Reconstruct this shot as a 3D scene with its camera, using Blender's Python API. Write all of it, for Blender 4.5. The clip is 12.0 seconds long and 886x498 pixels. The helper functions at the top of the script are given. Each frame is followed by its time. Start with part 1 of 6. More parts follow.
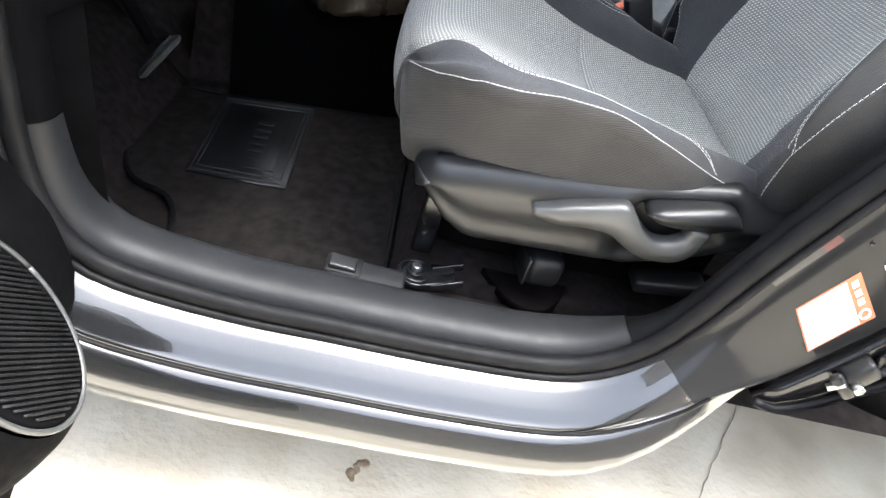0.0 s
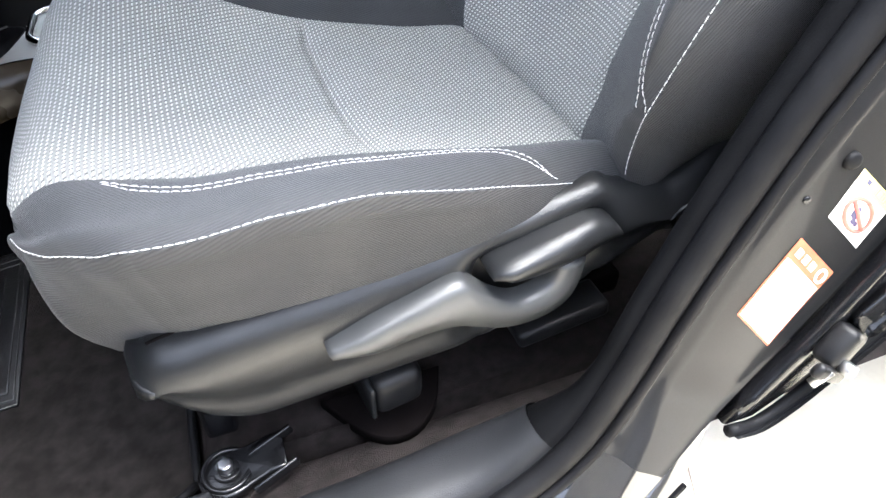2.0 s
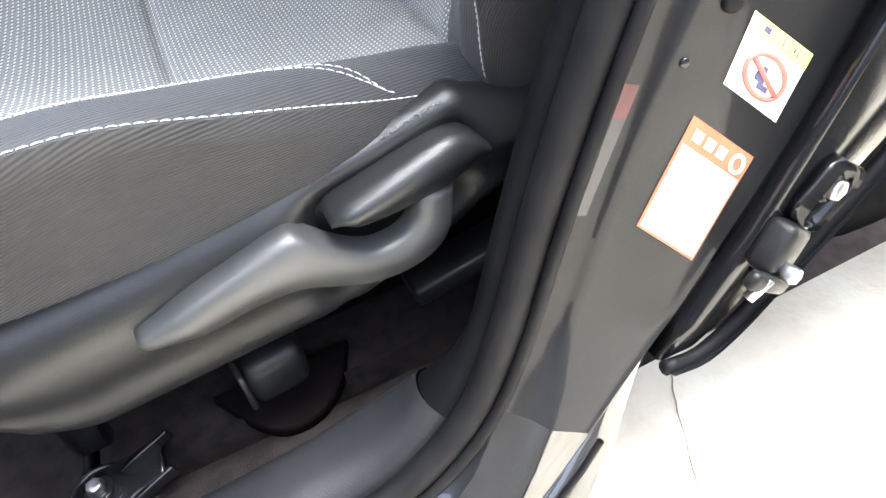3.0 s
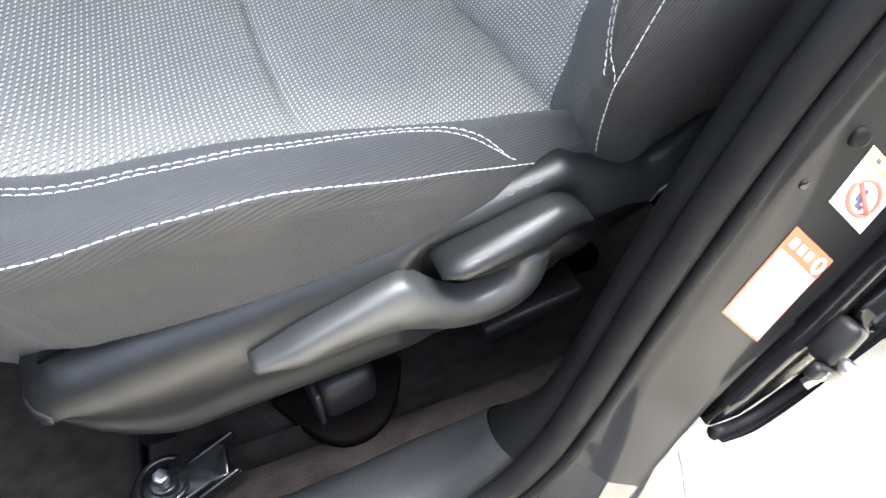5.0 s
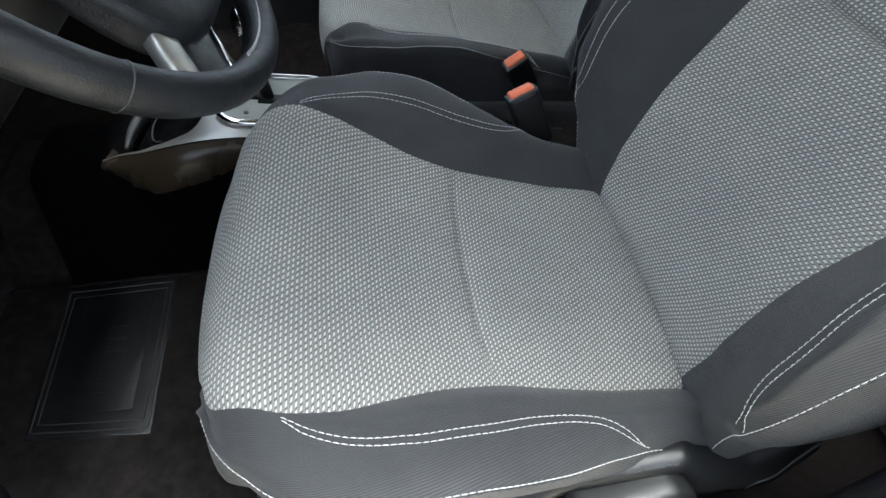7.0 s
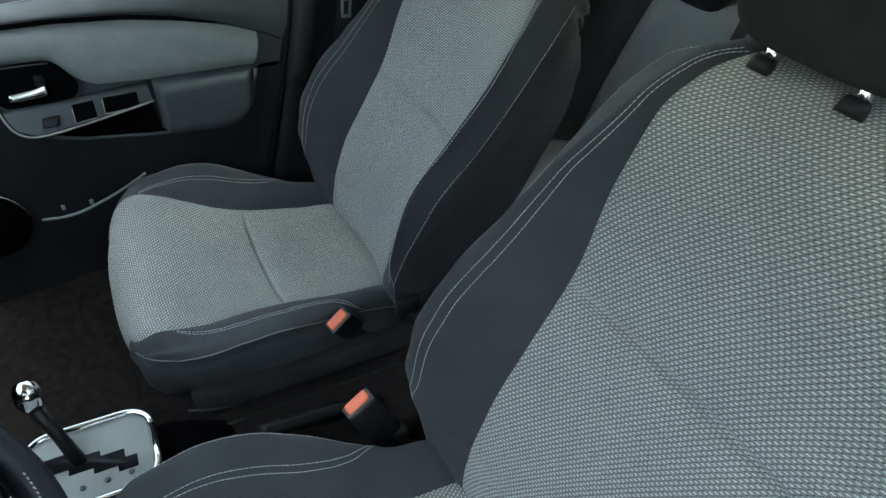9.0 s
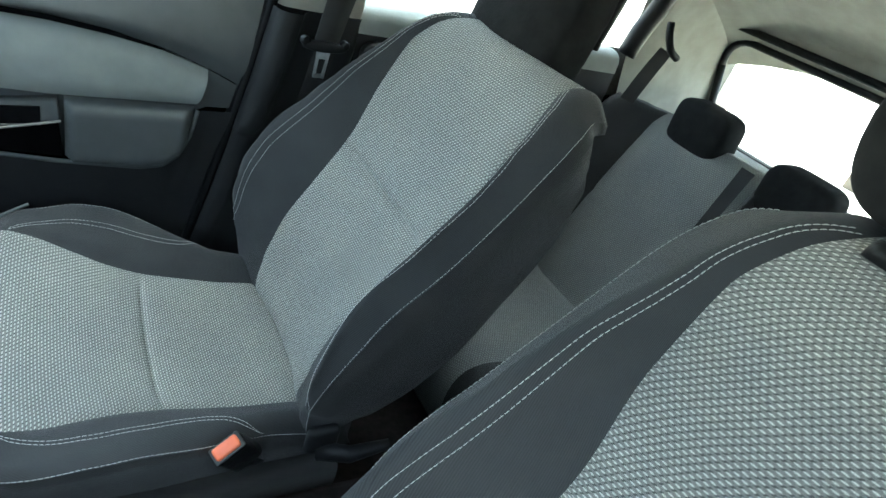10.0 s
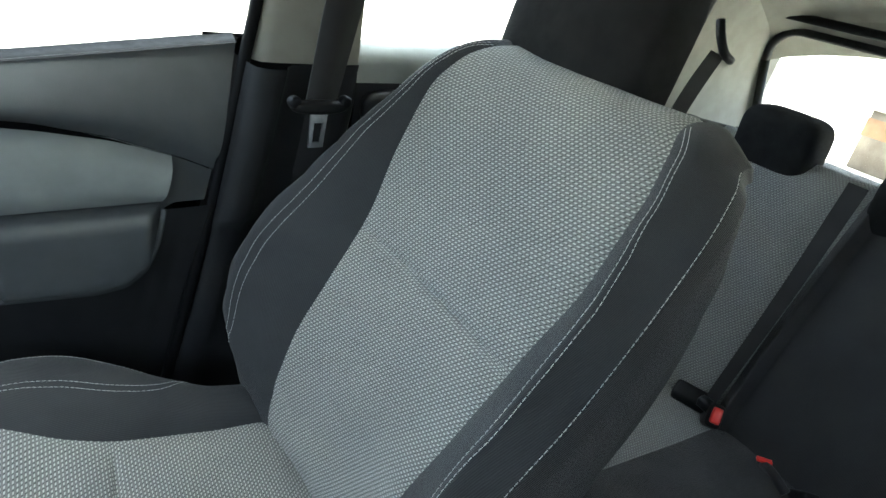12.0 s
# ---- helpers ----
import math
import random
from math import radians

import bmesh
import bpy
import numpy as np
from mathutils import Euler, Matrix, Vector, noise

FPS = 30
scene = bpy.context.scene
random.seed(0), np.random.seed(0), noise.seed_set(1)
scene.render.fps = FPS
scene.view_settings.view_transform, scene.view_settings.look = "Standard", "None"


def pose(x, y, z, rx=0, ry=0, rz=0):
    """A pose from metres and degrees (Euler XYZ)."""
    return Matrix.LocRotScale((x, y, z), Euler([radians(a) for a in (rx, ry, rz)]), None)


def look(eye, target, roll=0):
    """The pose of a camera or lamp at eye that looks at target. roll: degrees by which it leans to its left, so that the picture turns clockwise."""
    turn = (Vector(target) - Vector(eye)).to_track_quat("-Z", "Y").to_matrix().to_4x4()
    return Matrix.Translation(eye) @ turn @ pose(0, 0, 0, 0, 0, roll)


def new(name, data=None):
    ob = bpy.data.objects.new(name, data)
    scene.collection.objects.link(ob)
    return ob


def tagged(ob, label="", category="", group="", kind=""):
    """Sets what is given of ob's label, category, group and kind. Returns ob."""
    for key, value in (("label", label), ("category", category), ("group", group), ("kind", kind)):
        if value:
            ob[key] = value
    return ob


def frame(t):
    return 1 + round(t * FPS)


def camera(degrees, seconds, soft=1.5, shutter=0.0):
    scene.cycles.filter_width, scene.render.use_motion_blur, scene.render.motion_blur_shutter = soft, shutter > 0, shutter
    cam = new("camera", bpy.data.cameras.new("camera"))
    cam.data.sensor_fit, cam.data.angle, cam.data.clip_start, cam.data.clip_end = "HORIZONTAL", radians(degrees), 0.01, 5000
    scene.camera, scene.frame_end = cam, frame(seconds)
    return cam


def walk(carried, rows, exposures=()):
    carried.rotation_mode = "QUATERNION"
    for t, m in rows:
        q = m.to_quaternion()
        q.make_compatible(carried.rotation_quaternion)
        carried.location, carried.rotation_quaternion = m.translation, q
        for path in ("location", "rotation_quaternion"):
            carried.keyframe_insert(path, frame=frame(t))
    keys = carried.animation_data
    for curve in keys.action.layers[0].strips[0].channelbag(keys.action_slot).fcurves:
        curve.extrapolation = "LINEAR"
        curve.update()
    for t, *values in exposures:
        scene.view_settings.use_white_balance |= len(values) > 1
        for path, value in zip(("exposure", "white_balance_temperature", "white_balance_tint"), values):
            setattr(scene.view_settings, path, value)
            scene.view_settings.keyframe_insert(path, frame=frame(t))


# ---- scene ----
cam = camera(70.0, 12.0)
PATH = [
    (0, (-0.4683, -0.8860, 0.9521), (-0.2651, 0.3566, -0.0351), 18.93),
    (0.5, (-0.3838, -0.7242, 0.9301), (-0.1140, 0.5236, -0.0344), 9.72),
    (1, (-0.3304, -0.6047, 0.9448), (-0.0090, 0.5751, -0.0870), 5.34),
    (1.5, (-0.3146, -0.5886, 0.9289), (0.0782, 0.5470, -0.1275), 0.76),
    (2, (-0.3204, -0.5890, 0.9227), (0.1327, 0.5313, -0.1258), 0.79),
    (2.5, (-0.3149, -0.5776, 0.9123), (0.1667, 0.5137, -0.1541), -0.60),
    (3, (-0.1924, -0.5899, 0.8395), (0.1977, 0.5142, -0.2508), -9.23),
    (3.2, (-0.1134, -0.5873, 0.8330), (0.1694, 0.4960, -0.3100), -15.95),
    (4.8, (-0.2148, -0.5451, 0.8886), (0.1892, 0.4914, -0.2613), -2.74),
    (5, (-0.2587, -0.5420, 0.9001), (0.1645, 0.5056, -0.2328), -0.20),
    (5.5, (-0.3626, -0.5475, 0.9388), (0.1153, 0.5334, -0.1399), 6.54),
    (6, (-0.4226, -0.5271, 1.0054), (0.0358, 0.5489, -0.0865), 8.09),
    (6.5, (-0.3860, -0.4981, 1.0684), (-0.0341, 0.5922, -0.0484), 7.81),
    (7, (-0.3459, -0.4803, 1.1341), (-0.0952, 0.6280, 0.0077), 7.92),
    (7.5, (-0.2676, -0.4461, 1.2145), (0.0739, 0.5681, 0.0251), 5.34),
    (7.7, (-0.2427, -0.4419, 1.2754), (0.1542, 0.5306, 0.0684), 3.16),
    (9.3, (-0.2866, -0.2185, 1.3850), (0.3641, 0.9125, 0.4590), 3.60),
    (9.5, (-0.2542, -0.2039, 1.3640), (0.3594, 0.9814, 0.4817), 5.75),
    (10, (-0.2218, -0.0521, 1.3026), (0.6037, 1.0596, 0.5008), 18.50),
    (10.5, (-0.2622, 0.1016, 1.1951), (0.6050, 1.2003, 0.4200), 16.59),
    (11, (-0.1269, 0.1864, 1.2185), (0.7864, 1.2707, 0.4768), 17.56),
    (11.5, (-0.1241, 0.1938, 1.2808), (0.7518, 1.3407, 0.5899), 14.44),
    (12, (-0.1545, 0.2366, 1.2329), (0.6995, 1.3703, 0.4944), 10.77),
]
EXPOSURES = [(0.0, 3.12, 6050, 9), (0.5, 3.28, 5950, 8), (1.0, 3.65, 5870, 9), (2.5, 3.28, 5870, 10), (5.0, 3.18, 5870, 9), (5.5, 3.4, 5860, 8), (6.0, 3.33, 5900, 5), (6.5, 2.9, 6000, 4), (7.5, 2.45, 5800, 2), (9.4, 2.85, 5500, -8), (10.0, 3.28, 5450, -9), (10.5, 3.33, 5450, -9), (11.5, 3.15, 5700, -1), (12.0, 3.1, 5700, -3)]
walk(cam, [(t, look(eye, target, roll)) for t, eye, target, roll in PATH], EXPOSURES)

# ---- world and light ----
world = bpy.data.worlds.new("sky")
scene.world = world
world.use_nodes = True
wn = world.node_tree
sky = wn.nodes.new("ShaderNodeTexSky")
sky.sky_type = "NISHITA"
sky.sun_disc = False
sky.sun_elevation = radians(80)
sky.sun_rotation = radians(90)
sky.air_density, sky.dust_density, sky.ozone_density = 1.0, 6.0, 0.5
haze = wn.nodes.new("ShaderNodeHueSaturation")
haze.inputs["Saturation"].default_value = 0.45
wn.links.new(sky.outputs[0], haze.inputs["Color"])
wn.links.new(haze.outputs[0], wn.nodes["Background"].inputs[0])
wn.nodes["Background"].inputs[1].default_value = 0.15
sun = new("sun", bpy.data.lights.new("sun", "SUN"))
sun.data.energy = 1.9
sun.data.angle = radians(30)
sun.data.color = (1.0, 0.95, 0.86)
sun.matrix_world = look((1.0, -0.4, 7), (0, 0, 0))


# ---- small tools ----
def part(name, bm, material, parent=None, label="", smooth=True):
    me = bpy.data.meshes.new(name)
    bm.to_mesh(me)
    bm.free()
    return link(name, me, material, parent, label, smooth)


def link(name, me, material, parent=None, label="", smooth=True):
    for p in me.polygons:
        p.use_smooth = smooth
    me.materials.append(material)
    ob = new(name, me)
    if parent:
        ob.parent = parent
    if label:
        ob["label"] = label
    return ob


def thing(name, label, category, group="", kind="", at=(0, 0, 0)):
    ob = new(name)
    ob.location = at
    return tagged(ob, label, category, group, kind)


def fixed(ob, label, category="", group="", kind=""):
    return tagged(ob, label, category, group, kind)


def spline(points, n):
    """n points along a smooth curve through the given ones, evenly spaced by length."""
    p = np.array(points, float)
    if len(p) == 2:
        return p[0] + np.linspace(0, 1, n)[:, None] * (p[1] - p[0])
    q = np.vstack([2 * p[0] - p[1], p, 2 * p[-1] - p[-2]])
    out = []
    for i in range(len(p) - 1):
        a, b, c, d = q[i:i + 4]
        t = np.linspace(0, 1, 24, endpoint=False)[:, None]
        out.append(0.5 * (2 * b + (c - a) * t + (2 * a - 5 * b + 4 * c - d) * t**2 + (3 * b - a - 3 * c + d) * t**3))
    out = np.vstack(out + [p[-1:]])
    s = np.r_[0, np.cumsum(np.linalg.norm(np.diff(out, axis=0), axis=1))]
    u = np.linspace(0, s[-1], n)
    return np.stack([np.interp(u, s, out[:, k]) for k in range(p.shape[1])], 1)


def grid(name, P, material, parent=None, label="", close=False, uv0=(0.0, 0.0), flip=False):
    """A sheet through an array of points (rows, columns, 3), with a UV map in metres."""
    P = np.array(P, float)
    r, c = P.shape[:2]
    faces = []
    for i in range(r - 1):
        for j in range(c - (0 if close else 1)):
            k = (j + 1) % c
            f = (i * c + j, i * c + k, (i + 1) * c + k, (i + 1) * c + j)
            faces.append(f[::-1] if flip else f)
    me = bpy.data.meshes.new(name)
    me.from_pydata(P.reshape(-1, 3).tolist(), [], faces)
    du = np.linalg.norm(np.diff(P, axis=0), axis=2).mean(1)
    dv = np.linalg.norm(np.diff(P, axis=1), axis=2).mean(0)
    us, vs = np.r_[0, np.cumsum(du)] + uv0[0], np.r_[0, np.cumsum(dv)] + uv0[1]
    lay = me.uv_layers.new(name="uv")
    for poly in me.polygons:
        for li in poly.loop_indices:
            v = me.loops[li].vertex_index
            lay.data[li].uv = (vs[v % c], us[v // c])
    me.validate()
    return link(name, me, material, parent, label)


def ring(center, axis_u, axis_v, ru, rv=None, n=16):
    a = np.linspace(0, 2 * np.pi, n, endpoint=False)
    return np.array(center) + np.outer(np.cos(a) * ru, axis_u) + np.outer(np.sin(a) * (rv or ru), axis_v)


def tube_points(path, radius, n=10):
    path = np.array(path, float)
    tang = np.gradient(path, axis=0)
    tang /= np.linalg.norm(tang, axis=1, keepdims=True) + 1e-12
    up = np.array([0.0, 0.0, 1.0]) if abs(tang[0, 2]) < 0.9 else np.array([1.0, 0.0, 0.0])
    rows = []
    for k, (p, t) in enumerate(zip(path, tang)):
        u = np.cross(up, t)
        u /= np.linalg.norm(u) + 1e-12
        v = np.cross(t, u)
        up = v
        r = radius[k] if np.ndim(radius) else radius
        rows.append(ring(p, u, v, r, n=n))
    return np.array(rows)


def tube(name, path, radius, material, parent=None, label="", n=10):
    rows = tube_points(path, radius, n)
    cap0, cap1 = np.repeat(rows[:1].mean(1, keepdims=True), n, 1), np.repeat(rows[-1:].mean(1, keepdims=True), n, 1)
    return grid(name, np.vstack([cap0, rows, cap1]), material, parent, label, close=True)


def box_bm(size, at=(0, 0, 0), bevel=0.004, seg=2, turn=None):
    bm = bmesh.new()
    bmesh.ops.create_cube(bm, size=1)
    bmesh.ops.scale(bm, vec=size, verts=bm.verts)
    if bevel:
        bmesh.ops.bevel(bm, geom=bm.edges[:], offset=bevel, segments=seg, affect="EDGES", profile=0.5)
    m = Matrix.Translation(at) @ (turn.to_4x4() if turn else Matrix())
    bmesh.ops.transform(bm, matrix=m, verts=bm.verts)
    return bm


def prism_bm(outline, to_world, depth, bevel=0.003, seg=2):
    """A plate with the given 2D outline; to_world maps (u, v, w) to a place, w from 0 to depth."""
    bm = bmesh.new()
    lo = [bm.verts.new(to_world(u, v, 0)) for u, v in outline]
    hi = [bm.verts.new(to_world(u, v, depth)) for u, v in outline]
    n = len(outline)
    bm.faces.new(lo[::-1])
    top = bm.faces.new(hi)
    for i in range(n):
        bm.faces.new((lo[i], lo[(i + 1) % n], hi[(i + 1) % n], hi[i]))
    bmesh.ops.recalc_face_normals(bm, faces=bm.faces)
    if bevel:
        bmesh.ops.bevel(bm, geom=list(top.edges), offset=bevel, segments=seg, affect="EDGES", profile=0.5)
    return bm


def disc_bm(center, normal, radius, depth, bevel=0.001, n=20):
    bm = bmesh.new()
    bmesh.ops.create_cone(bm, cap_ends=True, segments=n, radius1=radius, radius2=radius, depth=depth)
    if bevel:
        rim = [e for e in bm.edges if len(e.link_faces) == 2 and abs(e.verts[0].co.z - e.verts[1].co.z) < 1e-6]
        bmesh.ops.bevel(bm, geom=rim, offset=bevel, segments=2, affect="EDGES", profile=0.5)
    q = Vector((0, 0, 1)).rotation_difference(Vector(normal)).to_matrix().to_4x4()
    bmesh.ops.transform(bm, matrix=Matrix.Translation(center) @ q, verts=bm.verts)
    return bm


def stitches(name, line, normals, material, parent, dash=0.0050, gap=0.0010, r=0.00044):
    """A sewn row: short threads that lie on a line on a surface."""
    line, normals = np.array(line, float), np.array(normals, float)
    s = np.r_[0, np.cumsum(np.linalg.norm(np.diff(line, axis=0), axis=1))]
    verts, faces = [], []
    at = 0.0
    while at + dash < s[-1]:
        u = np.linspace(at, at + dash, 4)
        pts = np.stack([np.interp(u, s, line[:, k]) for k in range(3)], 1)
        nor = np.stack([np.interp(u, s, normals[:, k]) for k in range(3)], 1)
        nor /= np.linalg.norm(nor, axis=1, keepdims=True) + 1e-12
        lift = np.array([0.0002, 0.0006, 0.0006, 0.0002])
        pts = pts + nor * lift[:, None]
        t = pts[-1] - pts[0]
        t /= np.linalg.norm(t) + 1e-12
        base = len(verts)
        for k in range(4):
            side = np.cross(t, nor[k])
            rr = r * (0.6 if k in (0, 3) else 1.0)
            for a in range(5):
                w = 2 * np.pi * a / 5
                verts.append((pts[k] + rr * (np.cos(w) * side + np.sin(w) * nor[k])).tolist())
        for k in range(3):
            for a in range(5):
                b = (a + 1) % 5
                faces.append((base + k * 5 + a, base + k * 5 + b, base + k * 5 + 5 + b, base + k * 5 + 5 + a))
        faces.append(tuple(base + a for a in range(4, -1, -1)))
        faces.append(tuple(base + 15 + a for a in range(5)))
        at += dash + gap
    me = bpy.data.meshes.new(name)
    me.from_pydata(verts, [], faces)
    return link(name, me, material, parent)


# ---- materials ----
def material(name):
    m = bpy.data.materials.new(name)
    m.use_nodes = True
    nt = m.node_tree
    return m, nt, nt.nodes["Principled BSDF"]


def mix_colours(nt, fac, a, b):
    ramp = nt.nodes.new("ShaderNodeMix")
    ramp.data_type = "RGBA"
    ramp.inputs[6].default_value, ramp.inputs[7].default_value = (*a, 1), (*b, 1)
    nt.links.new(fac, ramp.inputs[0])
    return ramp.outputs[2]


def noise_fac(nt, scale, detail=4, coord="Object", lo=0.35, hi=0.65, stretch=(1, 1, 1)):
    tc = nt.nodes.new("ShaderNodeTexCoord")
    mp = nt.nodes.new("ShaderNodeMapping")
    mp.inputs[3].default_value = stretch
    nz = nt.nodes.new("ShaderNodeTexNoise")
    nz.inputs["Scale"].default_value, nz.inputs["Detail"].default_value = scale, detail
    mr = nt.nodes.new("ShaderNodeMapRange")
    mr.inputs[1].default_value, mr.inputs[2].default_value = lo, hi
    nt.links.new(tc.outputs[coord], mp.inputs[0])
    nt.links.new(mp.outputs[0], nz.inputs["Vector"])
    nt.links.new(nz.outputs[0], mr.inputs[0])
    return mr.outputs[0]


def add_bump(nt, bsdf, height, strength, dist, below=None):
    b = nt.nodes.new("ShaderNodeBump")
    b.inputs["Strength"].default_value, b.inputs["Distance"].default_value = strength, dist
    nt.links.new(height, b.inputs["Height"])
    if below:
        nt.links.new(below, b.inputs["Normal"])
    nt.links.new(b.outputs[0], bsdf.inputs["Normal"])
    return b.outputs[0]


def plain(name, a, b, rough, scale=40.0, bump=0.15, bump_scale=600.0, dist=0.0006, metal=0.0, coat=0.0, spec=0.5, rough2=None):
    """A solid surface with slow colour drift, fine grain and uneven gloss."""
    m, nt, bs = material(name)
    drift = noise_fac(nt, scale, 5)
    nt.links.new(mix_colours(nt, drift, a, b), bs.inputs["Base Color"])
    bs.inputs["Metallic"].default_value = metal
    bs.inputs["Coat Weight"].default_value = coat
    bs.inputs["Specular IOR Level"].default_value = spec
    mr = nt.nodes.new("ShaderNodeMapRange")
    mr.inputs[3].default_value, mr.inputs[4].default_value = rough, rough2 or min(1.0, rough * 1.25)
    nt.links.new(noise_fac(nt, scale * 3, 3), mr.inputs[0])
    nt.links.new(mr.outputs[0], bs.inputs["Roughness"])
    if bump:
        add_bump(nt, bs, noise_fac(nt, bump_scale, 2, lo=0.2, hi=0.8), bump, dist)
    return m


def uv_vector(nt, sx, sy, angle=0.0):
    tc = nt.nodes.new("ShaderNodeTexCoord")
    mp = nt.nodes.new("ShaderNodeMapping")
    mp.inputs[2].default_value = (0, 0, angle)
    mp.inputs[3].default_value = (sx, sy, 1)
    nt.links.new(tc.outputs["UV"], mp.inputs[0])
    return mp.outputs[0]


def woven(name, gap, ground, knot, cell=(0.0045, 0.0063), slant=0.55):
    """Seat cloth: short pale threads in staggered rows over a darker ground."""
    m, nt, bs = material(name)

    def calc(op, a, b=0.0, c=0.0):
        n = nt.nodes.new("ShaderNodeMath")
        n.operation = op
        for k, v in enumerate((a, b, c)):
            if hasattr(v, "is_linked"):
                nt.links.new(v, n.inputs[k])
            else:
                n.inputs[k].default_value = v
        return n.outputs[0]

    tc = nt.nodes.new("ShaderNodeTexCoord")
    sep = nt.nodes.new("ShaderNodeSeparateXYZ")
    nt.links.new(tc.outputs["UV"], sep.inputs[0])
    across, along = sep.outputs[0], sep.outputs[1]
    # ribs run across the seat; pale knots sit on them, staggered from rib to rib
    row = calc("DIVIDE", along, cell[0])
    stagger = calc("MULTIPLY", calc("FLOORED_MODULO", calc("FLOOR", row), 2.0), 0.5)
    fv = calc("SUBTRACT", calc("FRACT", row), 0.5)
    wob = calc("MULTIPLY", calc("SUBTRACT", noise_fac(nt, 200, 2), 0.5), 0.12)
    place = calc("ADD", calc("ADD", calc("DIVIDE", across, cell[1]), stagger), calc("ADD", calc("MULTIPLY", fv, slant), wob))
    fu = calc("SUBTRACT", calc("FRACT", place), 0.5)
    d = calc("ADD", calc("POWER", calc("ABSOLUTE", calc("DIVIDE", fu, 0.40)), 2.0), calc("POWER", calc("ABSOLUTE", calc("DIVIDE", fv, 0.235)), 2.0))

    def ease(value, lo, hi):
        mr = nt.nodes.new("ShaderNodeMapRange")
        mr.interpolation_type = "SMOOTHSTEP"
        mr.inputs[1].default_value, mr.inputs[2].default_value = lo, hi
        nt.links.new(value, mr.inputs[0])
        return mr.outputs[0]

    yarn = ease(d, 1.2, 0.15)
    tip = calc("SUBTRACT", 0.5, calc("ABSOLUTE", fu))
    hole = calc("ADD", calc("POWER", calc("DIVIDE", tip, 0.26), 2.0), calc("POWER", calc("ABSOLUTE", calc("DIVIDE", fv, 0.36)), 2.0))
    slit = calc("MULTIPLY", ease(hole, 1.2, 0.2), calc("SUBTRACT", 1.0, yarn))
    seamlet = ease(calc("ABSOLUTE", fv), 0.38, 0.5)
    slit = calc("MAXIMUM", slit, calc("MULTIPLY", seamlet, 0.35))
    relief = calc("SUBTRACT", yarn, calc("MULTIPLY", slit, 0.6))
    fine = noise_fac(nt, 1300, 2, "Object")
    wear = noise_fac(nt, 9, 4, "Object")

    def times(a, b):
        mx = nt.nodes.new("ShaderNodeMix")
        mx.data_type, mx.blend_type = "RGBA", "MULTIPLY"
        mx.inputs[0].default_value = 1.0
        nt.links.new(a, mx.inputs[6])
        nt.links.new(b, mx.inputs[7])
        return mx.outputs[2]

    base = mix_colours(nt, slit, ground, gap)
    top = nt.nodes.new("ShaderNodeMix")
    top.data_type = "RGBA"
    nt.links.new(yarn, top.inputs[0])
    nt.links.new(base, top.inputs[6])
    top.inputs[7].default_value = (*knot, 1)
    colour = top.outputs[2]
    colour = times(colour, mix_colours(nt, wear, (0.88, 0.88, 0.88), (1.0, 1.0, 0.98)))
    colour = times(colour, mix_colours(nt, fine, (0.62, 0.62, 0.62), (1.0, 1.0, 1.0)))
    nt.links.new(colour, bs.inputs["Base Color"])
    bs.inputs["Roughness"].default_value = 0.7
    bs.inputs["Sheen Weight"].default_value = 0.12
    add_bump(nt, bs, relief, 0.8, 0.0011)
    return m


def ribbed(name, a, b, pitch=0.0024, angle=0.5, sheen=0.3, strength=0.5):
    """Dark trim cloth with fine slanting ribs."""
    m, nt, bs = material(name)
    vec = uv_vector(nt, 1, 1, angle)
    wave = nt.nodes.new("ShaderNodeTexWave")
    wave.bands_direction = "Y"
    wave.inputs["Scale"].default_value = 2 * math.pi / pitch / 20
    wave.inputs["Distortion"].default_value = 0.6
    wave.inputs["Detail"].default_value = 1.0
    nt.links.new(vec, wave.inputs["Vector"])
    drift = noise_fac(nt, 12, 4)
    nt.links.new(mix_colours(nt, wave.outputs["Fac"], a, b), bs.inputs["Base Color"])
    mr = nt.nodes.new("ShaderNodeMapRange")
    mr.inputs[3].default_value, mr.inputs[4].default_value = 0.68, 0.85
    nt.links.new(drift, mr.inputs[0])
    nt.links.new(mr.outputs[0], bs.inputs["Roughness"])
    bs.inputs["Sheen Weight"].default_value = sheen
    add_bump(nt, bs, wave.outputs["Fac"], strength, 0.0008)
    return m


CLOTH = woven("seat_cloth", (0.095, 0.095, 0.090), (0.29, 0.291, 0.270), (0.79, 0.79, 0.74), (0.0042, 0.0060), 0.65)
TRIM_CLOTH = ribbed("bolster_cloth", (0.0150, 0.0158, 0.0176), (0.0330, 0.0342, 0.0364), 0.0016, 1.72, 0.10, 0.42)
SIDE_CLOTH = ribbed("side_cloth", (0.0100, 0.0099, 0.0106), (0.0310, 0.0306, 0.0312), 0.0018, 1.80, 0.1, 0.5)
REAR_CLOTH = woven("rear_bench_cloth", (0.15, 0.154, 0.151), (0.245, 0.25, 0.245), (0.43, 0.436, 0.426), (0.0042, 0.0062), 0.45)
PLUSH = plain("black_headrest_cloth", (0.013, 0.013, 0.0135), (0.019, 0.0187, 0.019), 0.9, 30, 0.5, 1500, 0.0008, spec=0.15)
THREAD = plain("pale_thread", (0.50, 0.50, 0.485), (0.60, 0.60, 0.58), 0.7, 200, 0.0)
PLASTIC = plain("dark_grained_plastic", (0.0085, 0.009, 0.0102), (0.0125, 0.013, 0.0145), 0.45, 25, 0.35, 900, 0.0005, spec=0.25)
